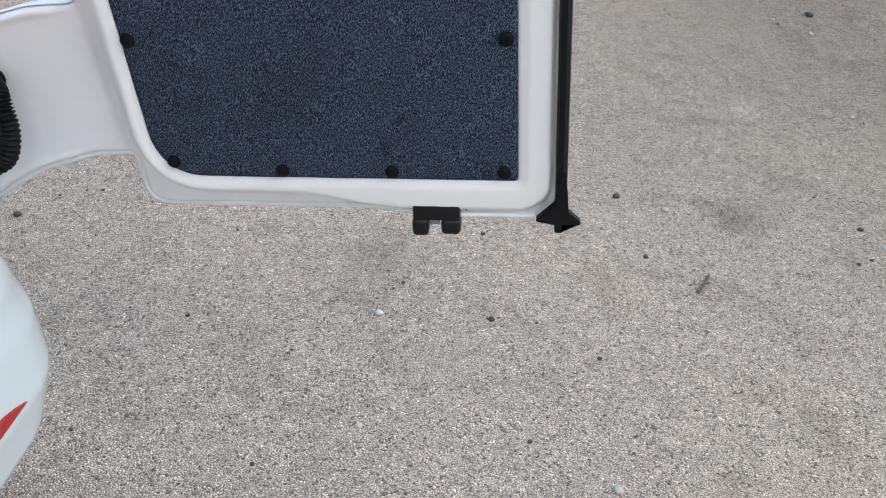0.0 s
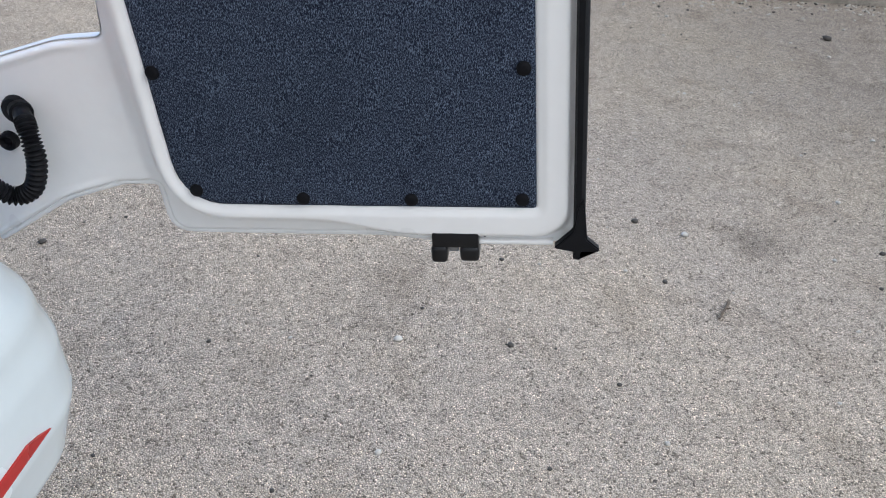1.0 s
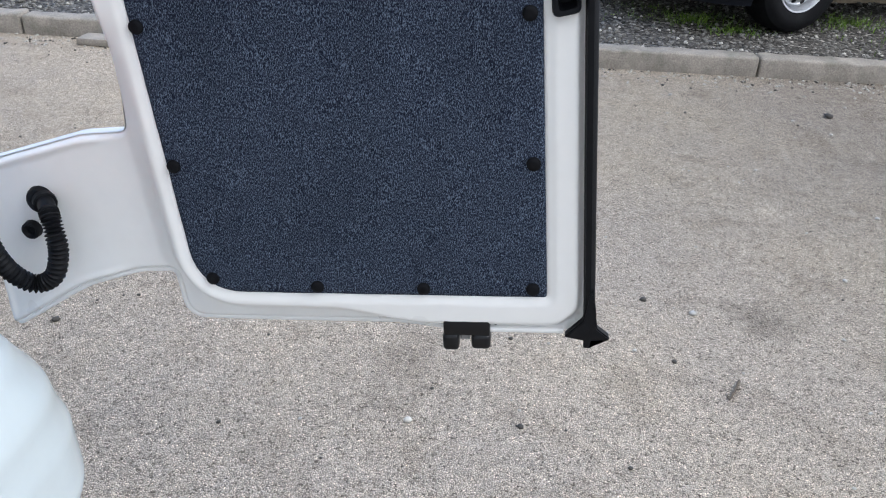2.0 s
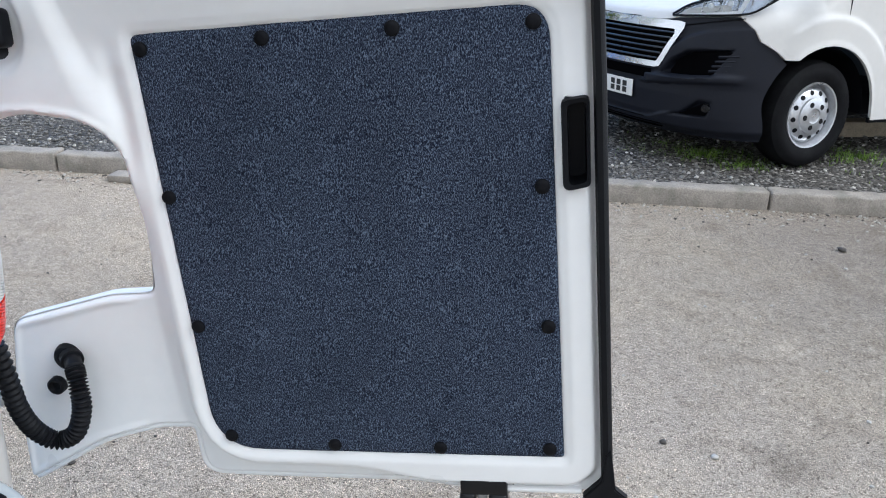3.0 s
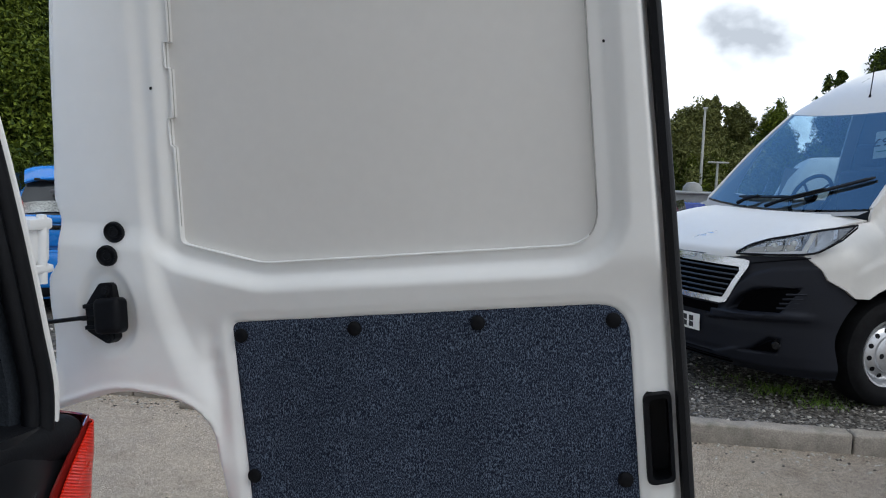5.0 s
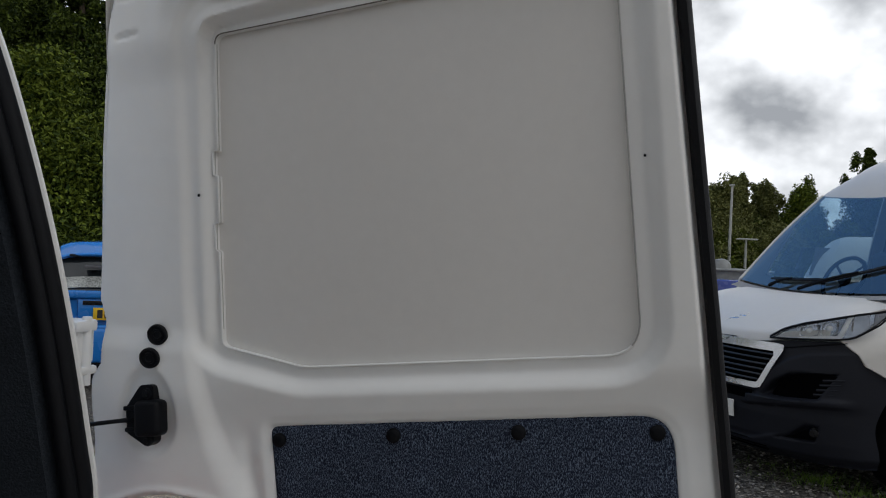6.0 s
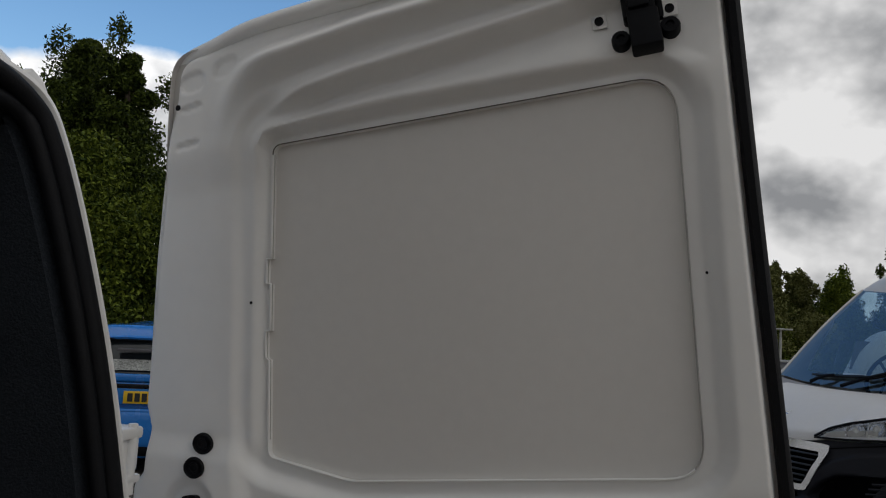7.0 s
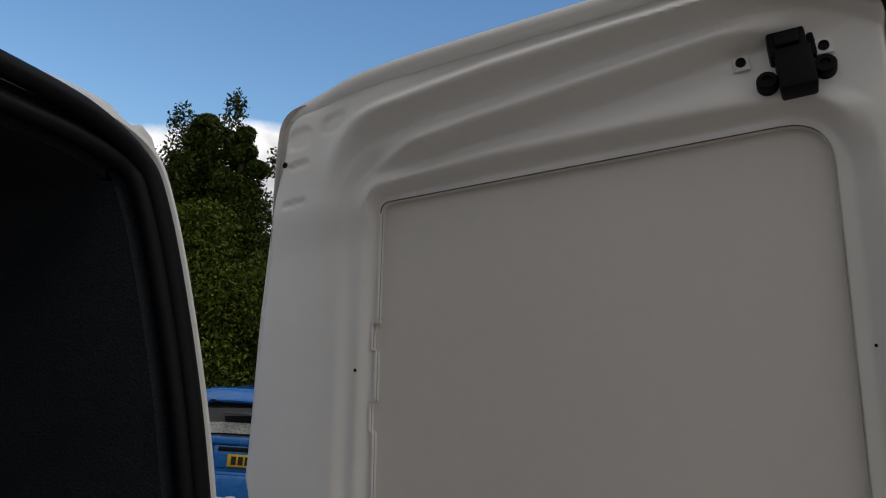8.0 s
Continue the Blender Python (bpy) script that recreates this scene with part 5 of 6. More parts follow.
# grille: chrome frame, black sheet for the shaded recess, slats
def trap(y0, z0, y1, z1, r=0.03):
    return round_poly([(-y1, z1, r), (-y0, z0, r), (y0, z0, r), (y1, z1, r)], 5, 0.05)


def ring_on_front(outer, inner, l0, l1, back=-0.03):
    b = bmesh.new()
    n = len(outer)
    loops = [[b.verts.new(on_front(y, z, l)) for y, z in loop] for loop, l in ((outer, 0.0), (outer, l0), (inner, l1), (inner, back))]
    for a, c in zip(loops, loops[1:]):
        for i in range(n):
            b.faces.new((a[i], a[(i + 1) % n], c[(i + 1) % n], c[i]))
    bmesh.ops.recalc_face_normals(b, faces=b.faces[:])
    return b


def resample(poly, n):
    p = [Vector(q) for q in poly]
    d = [0]
    for a, c in zip(p, p[1:] + p[:1]):
        d.append(d[-1] + (c - a).length)
    out = []
    for k in range(n):
        t = d[-1] * k / n
        i = max(j for j in range(len(p)) if d[j] <= t)
        f = (t - d[i]) / max(d[i + 1] - d[i], 1e-9)
        q = p[i].lerp(p[(i + 1) % len(p)], f)
        out.append((q.x, q.y))
    return out


g_out, g_in = resample(trap(0.47, 0.600, 0.597, 0.892), 72), resample(trap(0.445, 0.634, 0.540, 0.842, 0.02), 72)
grille = pvpart("grille", ring_on_front(g_out, g_in, 0.016, 0.014), mat("satin_silver", (0.60, 0.61, 0.63), 0.24, metal=0.95), None, "chrome framed radiator grille", 40)
pvpart("grille_recess_shade", grid(30, 6, lambda u, v: on_front((u * 2 - 1) * (0.44 + 0.10 * v), 0.632 + 0.212 * v, 0.002)), RECESS_SHADE, grille)
for k in range(6):
    z = 0.655 + 0.033 * k
    w = 0.437 + 0.095 * (z - 0.640) / 0.200
    pvpart("slat", tube([on_front(-w + 2 * w * i / 24, z, 0.008) for i in range(25)], 0.0085, 6, flat=0.75), SLAT, grille)
pvpart("bonnet_badge_bar", grid(8, 2, lambda u, v: on_front(-0.15 + 0.30 * u, 0.866 + 0.02 * v, 0.022)), CHROME, grille)

# number plate with plain bars
PM = (0.02, 0.44)
b = grid(10, 2, lambda u, v: on_front(PM[0] - 0.26 + 0.52 * u, 0.386 + 0.108 * v, 0.014))
nplate = pvpart("number_plate", thick(b, 0.006), PLATE_WHITE, pbumper, "white front number plate with dark bars")
x = -0.235
for k, wd in enumerate((0.05, 0.05, 0.05, 0.05, 0.05, 0.05, 0.05)):
    if k == 4:
        x += 0.035
    pvpart("bar", grid(2, 1, lambda u, v: on_front(PM[0] + x + 0.042 * u, 0.402 + 0.076 * v, 0.0158)), INK, nplate)
    x += 0.061
# intakes and fog recesses: black sheets for the shade inside, slats
for s in (1, -1):
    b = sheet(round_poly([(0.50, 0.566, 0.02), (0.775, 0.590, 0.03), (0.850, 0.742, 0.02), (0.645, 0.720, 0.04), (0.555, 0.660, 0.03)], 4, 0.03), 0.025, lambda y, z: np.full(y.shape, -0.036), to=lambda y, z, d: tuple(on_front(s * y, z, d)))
    pvpart("side_intake_shade", b, RECESS_SHADE, pbumper, "black sheet standing for the shade inside the side air intake")
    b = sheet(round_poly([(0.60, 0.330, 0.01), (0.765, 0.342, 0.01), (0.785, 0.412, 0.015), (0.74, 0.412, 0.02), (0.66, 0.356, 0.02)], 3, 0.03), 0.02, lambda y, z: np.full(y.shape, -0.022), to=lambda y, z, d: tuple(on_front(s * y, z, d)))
    pvpart("fog_recess_shade", b, RECESS_SHADE, pbumper, "black sheet standing for the shade in the fog lamp recess")
    for k in range(4):
        z = 0.612 + 0.030 * k
        pvpart("intake_slat", tube([on_front(s * (0.735 + 0.012 * k + 0.10 * i / 6), z + 0.012 * i / 6, -0.020 - 0.02 * (1 - i / 6)) for i in range(7)], 0.008, 5), BUMPER_GREY, pbumper)
    # black tube drawn as the shade of the crease below the lamp
    pvpart("crease_shade", tube([on_front(s * (0.58 + 0.29 * i / 12), 0.872 + 0.060 * i / 12, -0.002) for i in range(13)], 0.0045, 5), BLACK, pbumper)
    pvpart("fog_lamp", lathe([(0, 0.006), (0.022, 0.004), (0.030, -0.004), (0.031, -0.03)], 16, Matrix.Translation(on_front(s * 0.755, 0.384, -0.026)) @ Vector((1, s * 0.7, 0)).to_track_quat("Z", "Y").to_matrix().to_4x4()), GLOSSBLACK, pbumper, "round dark fog lamp")
for k in range(3):
    pvpart("chin_slat", tube([on_front(-0.50 + 1.0 * i / 20, 0.225 + 0.022 * k, 0.002) for i in range(21)], 0.006, 5), RECESS_SHADE, pbumper)
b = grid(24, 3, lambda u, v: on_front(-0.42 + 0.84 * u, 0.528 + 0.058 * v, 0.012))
pvpart("lower_grille", b, RECESS_SHADE, pbumper)
# bonnet
def bonnet_z(x, y):
    t = min(max((0.90 - x) / 0.98, 0), 1)
    return 0.90 + 0.325 * (1 - (1 - t) ** 1.75) - 0.05 * (abs(y) / 0.8) ** 3 * (0.3 + t) + 0.02 * ss(0.45, 0.6, abs(y)) * (1 - t)


def bonnet_pt(u, v):
    y = (u * 2 - 1) * 0.80
    xf = on_front(y, 0.91)[0] - 0.008
    xb = 0.265 - 0.13 * (y / 0.8) ** 2
    x = xf + (xb - xf) * v
    z = bonnet_z(x, y) - 0.035 * max(0, 1 - v / 0.07) ** 2
    return (x + 0.01 * math.sin(min(v / 0.07, 1) * 3.14), y, float(z))


pvpart("bonnet", thick(grid(40, 30, bonnet_pt), -0.01), WHITE_CAR, None, "white painted bonnet", 50)
for pts in (((0.775, -0.05, 0.945), (0.74, -0.02, 0.972), (0.70, 0.02, 0.995), (0.665, 0.05, 1.02)), ((0.75, -0.045, 0.965), (0.735, 0.03, 0.965)), ((0.70, 0.0, 0.992), (0.70, 0.06, 0.985))):
    pvpart("bonnet_emblem", tube([Vector((x + 0.0, y, float(bonnet_z(x, y)) + 0.006)) for x, y, z in pts], 0.008, 6), CHROME, None, "plain chrome bonnet emblem")



def pane_mat(name, tint, ior):
    """A thin sheet of tinted glass: clear straight through, with a mirror gloss that grows towards grazing."""
    m = bpy.data.materials.new(name)
    m.use_nodes = True
    nt = m.node_tree
    nt.nodes.clear()
    n, ln = nt.nodes.new, nt.links.new
    out, mx, tr, gl, fr = n("ShaderNodeOutputMaterial"), n("ShaderNodeMixShader"), n("ShaderNodeBsdfTransparent"), n("ShaderNodeBsdfGlossy"), n("ShaderNodeFresnel")
    tr.inputs["Color"].default_value = (*tint, 1)
    gl.inputs["Roughness"].default_value = 0.015
    fr.inputs["IOR"].default_value = ior
    ln(fr.outputs[0], mx.inputs[0]); ln(tr.outputs[0], mx.inputs[1]); ln(gl.outputs[0], mx.inputs[2]); ln(mx.outputs[0], out.inputs[0])
    return m


SCREEN = pane_mat("windscreen_glass", (0.70, 0.84, 0.90), 3.0)
# front wings and flanks
WHEEL_C, WHEEL_R = (0.04, 0.345), 0.345


def wing_outline():
    pts = [(0.660, 0.955, 0.0), (0.586, 0.868, 0.0), (0.552, 0.806, 0.0), (0.44, 0.745, 0.0), (0.385, 0.702, 0.0)]
    pts += [(WHEEL_C[0] + 0.45 * math.cos(a), 0.345 + 0.44 * math.sin(a), 0) for a in (radians(54 + k * 9) for k in range(14))]
    pts += [(-0.42, 0.32, 0.01), (-0.46, 0.32, 0.0), (-0.46, 1.245, 0.0), (-0.30, 1.27, 0.0), (-0.40, 1.735, 0.0), (0.095, 1.245, 0.0)]
    pts += [(x, float(bonnet_z(x, 0.80)) - 0.002, 0) for x in (0.12, 0.2, 0.35, 0.48, 0.58, 0.66)]
    return round_poly(pts, 4, 0.03)


def wing_depth(x, z):
    fx = 0.945 - 0.50 * np.maximum(z - 0.60, 0) ** 2
    t = np.clip((x - XS) / (fx - XS), 0, 1)
    yo = 0.995 * (1 - t ** NP) ** (1 / NP)
    top = np.array([float(bonnet_z(max(q, 0.10), 0.80)) for q in x]) + np.maximum(0.10 - x, 0)
    v = np.clip((z - 0.70) / (top - 0.70), 0, 1)
    crown = np.maximum(yo - 0.80, 0.0)
    y = yo - crown * np.clip((v - 0.42) / 0.58, 0, 1) ** 2.4
    r = np.hypot(x - WHEEL_C[0], z - 0.345)
    flare = 0.020 * ss(0.635, 0.595, r) + 0.006 * ss(0.475, 0.455, r)
    swell = 0.02 * np.clip((z - 1.235) / 0.5, 0, 1)
    return y + 0.008 + flare * (z > 0.3) * ss(0.42, 0.30, x) - swell


for s in (1, -1):
    b = sheet(wing_outline(), 0.016, wing_depth, to=lambda u, v, d: (u, s * d, v))
    rim(b, (0, -0.02 * s, 0))
    pvpart("front_wing", b, WHITE_CAR, None, "", 60)
    # wheel-arch liner
    b = grid(20, 4, lambda u, v: (WHEEL_C[0] + 0.45 * math.cos(math.pi * (0.14 + 0.86 * u)), s * (0.955 - 0.45 * v), 0.335 + 0.44 * math.sin(math.pi * (0.14 + 0.86 * u))))
    pvpart("arch_liner", thick(b, 0.004), BLACK)

    def side_pt(u, v, z0=0.30, z1=1.235, x0=-0.45):
        z = z0 + (z1 - z0) * v
        x = x0 - (4.45 + x0) * u
        y = 1.0 - 0.004 - (0.0 if z < 1.23 else 0.27 * ((z - 1.23) / 1.05) ** 1.3) - 0.012 * math.exp(-((z - 0.55) / 0.03) ** 2)
        return (x, s * y, z)
    pvpart("flank", thick(grid(20, 14, side_pt), -0.01 * s), WHITE_CAR, None, "", 60)
    pvpart("upper_flank", thick(grid(16, 12, lambda u, v: side_pt(u, v, 1.235, 2.25, -1.36)), -0.01 * s), WHITE_CAR, None, "", 60)
    # cab door upper: pillar to the screen, with a dark side window
    b = bmesh.new()
    v = [b.verts.new((x, s * y, z)) for x, y, z in ((-0.31, 0.955, 1.27), (-1.36, 0.985, 1.25), (-1.36, 0.82, 1.94), (-0.62, 0.735, 1.93))]
    b.faces.new(v)
    pvpart("side_window", b, SCREEN).visible_shadow = False
    pvpart("door_seam", tube([(-0.078, s * 1.0, 1.12), (-0.074, s * 1.001, 0.83), (-0.16, s * 1.001, 0.83), (-0.30, s * 1.001, 0.76), (-0.42, s * 1.001, 0.60), (-0.462, s * 1.001, 0.37), (-0.55, s * 1.001, 0.345)], 0.004, 5), BLACK)
    pvpart("sill_trim", box((-3.2, s * 1.0 - 0.02, 0.28), (-0.44, s * 1.0 + 0.004, 0.315), 0.004), BLACK)
    if s > 0:
        mirror = pvpart("door_mirror", box((0.03, 1.06, 1.13), (0.15, 1.30, 1.50), 0.04, 3), BLACK, None, "black door mirror")
        pvpart("mirror_arm", tube([(-0.05, 0.95, 1.22), (0.06, 1.10, 1.20)], 0.03, 8), BLACK, mirror)

# windscreen, pillars, scuttle and roof
def screen(u, v, lift=0.0):
    a = u * 2 - 1
    y = a * (0.78 - 0.08 * v)
    x = 0.20 - 0.10 * a * a - 0.70 * v + lift * 0.72
    z = 1.195 + 0.04 * a * a + 0.70 * v + 0.03 * math.sin(v * math.pi) + lift * 0.7
    return (x, y, z)


ws = pvpart("windscreen", grid(24, 16, screen), SCREEN, None, "tinted windscreen glass")
ws.visible_shadow = False
for s in (0, 1):
    pvpart("pillar", tube([Vector(screen(s, k / 12)) + Vector((-0.012, (0.010 if s else -0.010), -0.004)) for k in range(13)], 0.019, 8), WHITE_CAR)
b = grid(24, 3, lambda u, v: tuple(Vector(screen(u, 0)) + Vector((0.005 + 0.085 * v, 0, -0.015 - 0.028 * v))))
pvpart("scuttle", b, mat("grey_scuttle_plastic", (0.24, 0.24, 0.24), 0.7), None, "grey plastic scuttle panel")
for foot, heel, tip in (((0.30, -0.01), (0.26, 0.06), (0.60, 0.095)), ((0.50, -0.01), (0.60, 0.075), (0.945, 0.25))):
    at = lambda p, q, k, up: Vector(screen(p[0] + (q[0] - p[0]) * k, p[1] + (q[1] - p[1]) * k, up))
    mid = (heel[0] * 0.55 + tip[0] * 0.45, heel[1] * 0.55 + tip[1] * 0.45)
    w = pvpart("wiper", tube([at(foot, mid, k / 8, 0.030 + 0.012 * math.sin(k / 8 * math.pi)) for k in range(9)], lambda q: 0.013 - 0.004 * q, 6), BLACK, None, "black wiper arm and blade")
    pvpart("wiper_blade", tube([at(heel, tip, k / 10, 0.018) for k in range(11)], lambda q: 0.013 if 0.06 < q < 0.94 else 0.007, 6), GLOSSBLACK, w)


def roof_pt(u, v):
    a = u * 2 - 1
    t = v
    x0, y0, z0 = screen(u, 1.0)
    L = 4.0 * t ** 1.8
    z = z0 + 0.56 * (1 - math.exp(-L / 0.55)) - 0.10 * abs(a) ** 6 * min(1, L / 0.3)
    y = y0 * (1 + 0.16 * min(1, L / 0.8))
    return (x0 - L, y, z)


pvpart("roof", thick(grid(28, 30, roof_pt), 0.01), WHITE_CAR, None, "", 60)
pvpart("aerial", tube([(-0.66, 0.0, 2.03), (-0.66, 0.0, 2.06), (-0.68, 0.0, 2.25)], lambda q: 0.014 - 0.010 * min(1, q * 2.5), 6), BLACK, None, "short black roof aerial")
pvpart("rear_wall", box((-4.5, -0.98, 0.3), (-4.42, 0.98, 2.25), 0.02), WHITE_CAR)
pvpart("floor_pan", box((-4.4, -0.68, 0.25), (0.50, 0.68, 0.42), 0.03), BLACK)
# cab seen through the glass
pvpart("dashboard", grid(16, 8, lambda u, v: (0.14 - 0.46 * v, (u * 2 - 1) * 0.80, 1.17 - 0.02 * v - 0.10 * v * v)), mat("dark_dash", (0.06, 0.063, 0.07), 0.7), None, "dark grey dashboard")
pvpart("bulkhead", box((-1.55, -0.95, 0.4), (-1.50, 0.95, 2.1), 0.01), mat("grey_bulkhead", (0.10, 0.11, 0.12), 0.8))
for y in (-0.50, 0.05, 0.48):
    seat = pvpart("seat", box((-1.30, y - 0.22, 0.75), (-1.12, y + 0.22, 1.50), 0.06, 3), SEAT)
    pvpart("headrest", box((-1.30, y - 0.13, 1.53), (-1.20, y + 0.13, 1.72), 0.04, 3), SEAT, seat)
sw = Matrix.Translation((-0.56, -0.40, 1.275)) @ Matrix.Rotation(radians(62), 4, "Y")
wheel_ring = pvpart("steering_wheel", tube([sw @ Vector((0.19 * math.cos(a), 0.19 * math.sin(a), 0)) for a in (math.tau * k / 28 for k in range(29))], 0.016, 8), BLACK)
pvpart("wheel_hub", lathe([(0, 0.02), (0.045, 0.015), (0.055, -0.02)], 16, sw), BLACK, wheel_ring)
for a in (0.0, 2.3, 4.0):
    pvpart("spoke", tube([sw @ Vector((0.04 * math.cos(a), 0.04 * math.sin(a), 0)), sw @ Vector((0.185 * math.cos(a), 0.185 * math.sin(a), 0))], 0.013, 6, flat=0.6), BLACK, wheel_ring)
# price card behind the glass
c0 = Vector(screen(0.83, 0.485, -0.03))
cy1, cx1 = Vector(screen(0.73, 0.79, -0.03)), Vector(screen(1.0, 0.50, -0.03))
ux = (cx1 - c0).normalized()
uy = ((cy1 - c0) - ux * ux.dot(cy1 - c0)).normalized()
card = pvpart("price_card", thick(grid(2, 2, lambda u, v: tuple(c0 + ux * 0.30 * u + (cy1 - c0) * v)), 0.002), CARD, None, "pale printed price card behind the windscreen")
font = bpy.data.curves.new("card_text", "FONT")
font.body, font.size, font.extrude = "£999", 0.12, 0.001
font.shear = (cy1 - c0).dot(ux) / (cy1 - c0).dot(uy)
font.materials.append(INK)
txt = new("card_text", font)
txt.parent = card
rot = Matrix((ux, uy, ux.cross(uy))).transposed().to_4x4()
txt.matrix_basis = Matrix.Translation(c0 - ux * 0.05 + uy * 0.13 + ux.cross(uy) * 0.004) @ rot
bars = grid(2, 1, lambda u, v: tuple(c0 + ux * (0.0 + 0.20 * u) + uy * (0.06 + 0.012 * v) + ux.cross(uy) * 0.006))
pvpart("card_line", bars, mat("green_ink", (0.1, 0.3, 0.25), 0.6), card)

# headlamps
LAMPGLASS = pane_mat("lamp_glass", (0.93, 0.95, 0.97), 1.5)
DAYLIGHT = mat("white_light_guide", (0.82, 0.83, 0.84), 0.3, var=0.02, coat=0.5)
LAMPBOWL = mat("silvered_lamp_housing", (0.30, 0.33, 0.38), 0.18, metal=0.85, var=0.5, scale=14)
for s in (1, -1):
    def lamp_pt(u, v, lift=0.0):
        # u from the inner to the rear tip, v from lower to upper edge
        th = radians(lerp(u, [0, 0.25, 0.5, 0.75, 1], [24, 36, 49, 62, 80]))
        zl = lerp(u, [0, 0.3, 0.62, 0.74, 0.9, 1], [0.918, 0.932, 0.950, 0.965, 1.05, 1.128])
        zu = lerp(u, [0, 0.12, 0.3, 0.6, 1], [0.925, 0.985, 1.030, 1.080, 1.140])
        z = zl + (zu - zl) * v
        x, y = plan(th, front_x(0.93) - 0.30 * max(0, z - 0.93) * (1 - 0.5 * u))
        k = 0.016 + lift
        return Vector((x + k * math.cos(th), s * (y + k * math.sin(th)), z + 0.004))
    hl = pvpart("headlamp", grid(24, 6, lambda u, v: lamp_pt(u, v, -0.012)), LAMPBOWL, None, "clear headlamp with chrome reflectors", 60)
    for u0, u1, v0, v1 in ((0.26, 0.42, 0.20, 0.80), (0.44, 0.58, 0.20, 0.86)):
        b = grid(10, 8, lambda u, v: lamp_pt(u0 + (u1 - u0) * u, v0 + (v1 - v0) * v, -0.003 - 0.035 * math.sin(u * math.pi) * math.sin(v * math.pi)))
        bowl = pvpart("reflector_bowl", b, CHROME, hl, "", 60)
        c = lamp_pt((u0 + u1) / 2, (v0 + v1) / 2, -0.020)
        pvpart("projector", lathe([(0, 0.020), (0.014, 0.016), (0.022, 0.006), (0.024, -0.01)], 14, Matrix.Translation(c) @ Vector((1, s * 0.8, 0.1)).to_track_quat("Z", "Y").to_matrix().to_4x4()), DAYLIGHT, bowl)
    b = grid(10, 4, lambda u, v: lamp_pt(0.70 + 0.16 * u, 0.30 + 0.60 * v, -0.004 - 0.02 * math.sin(u * math.pi)))
    pvpart("indicator_bowl", b, CHROME, hl)
    pvpart("light_bar", grid(20, 2, lambda u, v: lamp_pt(0.10 + 0.50 * u, 0.03 + (0.10 + 0.05 * u) * v, -0.002)), DAYLIGHT, hl, "white light strip")
    pvpart("light_blade", grid(8, 3, lambda u, v: lamp_pt(0.575 + 0.055 * u + 0.075 * v, 0.04 + 0.90 * v, -0.001 - 0.006 * (u - 0.5) ** 2)), DAYLIGHT, hl, "white light blade")
    lens = pvpart("lamp_cover", grid(24, 6, lambda u, v: lamp_pt(u, v, 0.004)), LAMPGLASS, hl, "", 60)
    lens.visible_shadow = False
    pvpart("lamp_rim", tube([lamp_pt(k / 20, 1.0, 0.003) for k in range(21)], 0.007, 5), BLACK, hl)
    pvpart("lamp_rim", tube([lamp_pt(k / 20, 0.0, 0.003) for k in range(21)], 0.006, 5), BLACK, hl)

# wheels
def road_wheel(x, s):
    M = Matrix.Translation((x, s * 0.955, WHEEL_C[1])) @ Matrix.Rotation(radians(-90 * s), 4, "X")
    prof = [(0.198, -0.20), (0.27, -0.215), (0.325, -0.19), (0.341, -0.155), (0.345, -0.12), (0.345, -0.075), (0.342, -0.035), (0.330, 0.004), (0.312, 0.016), (0.300, 0.020), (0.285, 0.026), (0.262, 0.027), (0.225, 0.018), (0.200, 0.002)]
    seg = 120
    tyre = bmesh.new()
    rings = []
    for i, (r, h) in enumerate(prof):
        row = []
        for k in range(seg):
            a = math.tau * (k + 0.5 * (i % 2)) / seg
            low = 0.0045 if 3 <= i <= 8 and (k + i) % 2 == 0 else 0.0
            row.append(tyre.verts.new(((r - low) * math.cos(a), (r - low) * math.sin(a), h - 0.3 * low)))
        rings.append(row)
    for a, c in zip(rings, rings[1:]):
        for k in range(seg):
            tyre.faces.new((a[k], a[(k + 1) % seg], c[(k + 1) % seg], c[k]))
    bmesh.ops.recalc_face_normals(tyre, faces=tyre.faces[:])
    tyre.transform(M)
    w = pvpart("wheel", lathe([(0.214, 0.004), (0.210, 0.016), (0.200, 0.014), (0.193, -0.006), (0.187, -0.045), (0.180, -0.050), (0.172, -0.022), (0.158, -0.006), (0.130, 0.004), (0.116, 0.008),
                               (0.112, 0.020), (0.104, 0.024), (0.060, 0.030), (0.048, 0.031), (0.044, 0.024), (0.030, 0.022), (0.0, 0.024)], 48, M), STEEL, None, "silver painted steel wheel", 30)
    pvpart("tyre", tyre, TYRE, w, "black road tyre", 25)
    # dark discs stand for the wheel's holes, their shade put into the colour
    for k in range(12):
        a = math.tau * (k + 0.3) / 12
        pvpart("vent_hole", lathe([(0, 0.0015), (0.0145, 0.0015), (0.0165, -0.002)], 14, M @ Matrix.Translation((0.147 * math.cos(a), 0.147 * math.sin(a), 0.0005)) @ Matrix.Rotation(a, 4, "Z") @ Matrix.Rotation(radians(25), 4, "Y")), BLACK, w)
    for k in range(5):
        a = math.tau * (k + 0.1) / 5
        pvpart("bolt_hole", lathe([(0, 0.0015), (0.0165, 0.0015), (0.018, -0.002)], 14, M @ Matrix.Translation((0.076 * math.cos(a), 0.076 * math.sin(a), 0.0285))), mat_hole_shade, w)


mat_hole_shade = mat("wheel_hole_shade", (0.016, 0.016, 0.018), 0.8, spec=0.1)
for x in (WHEEL_C[0], -3.0):
    for s in (1, -1):
        road_wheel(x, s)


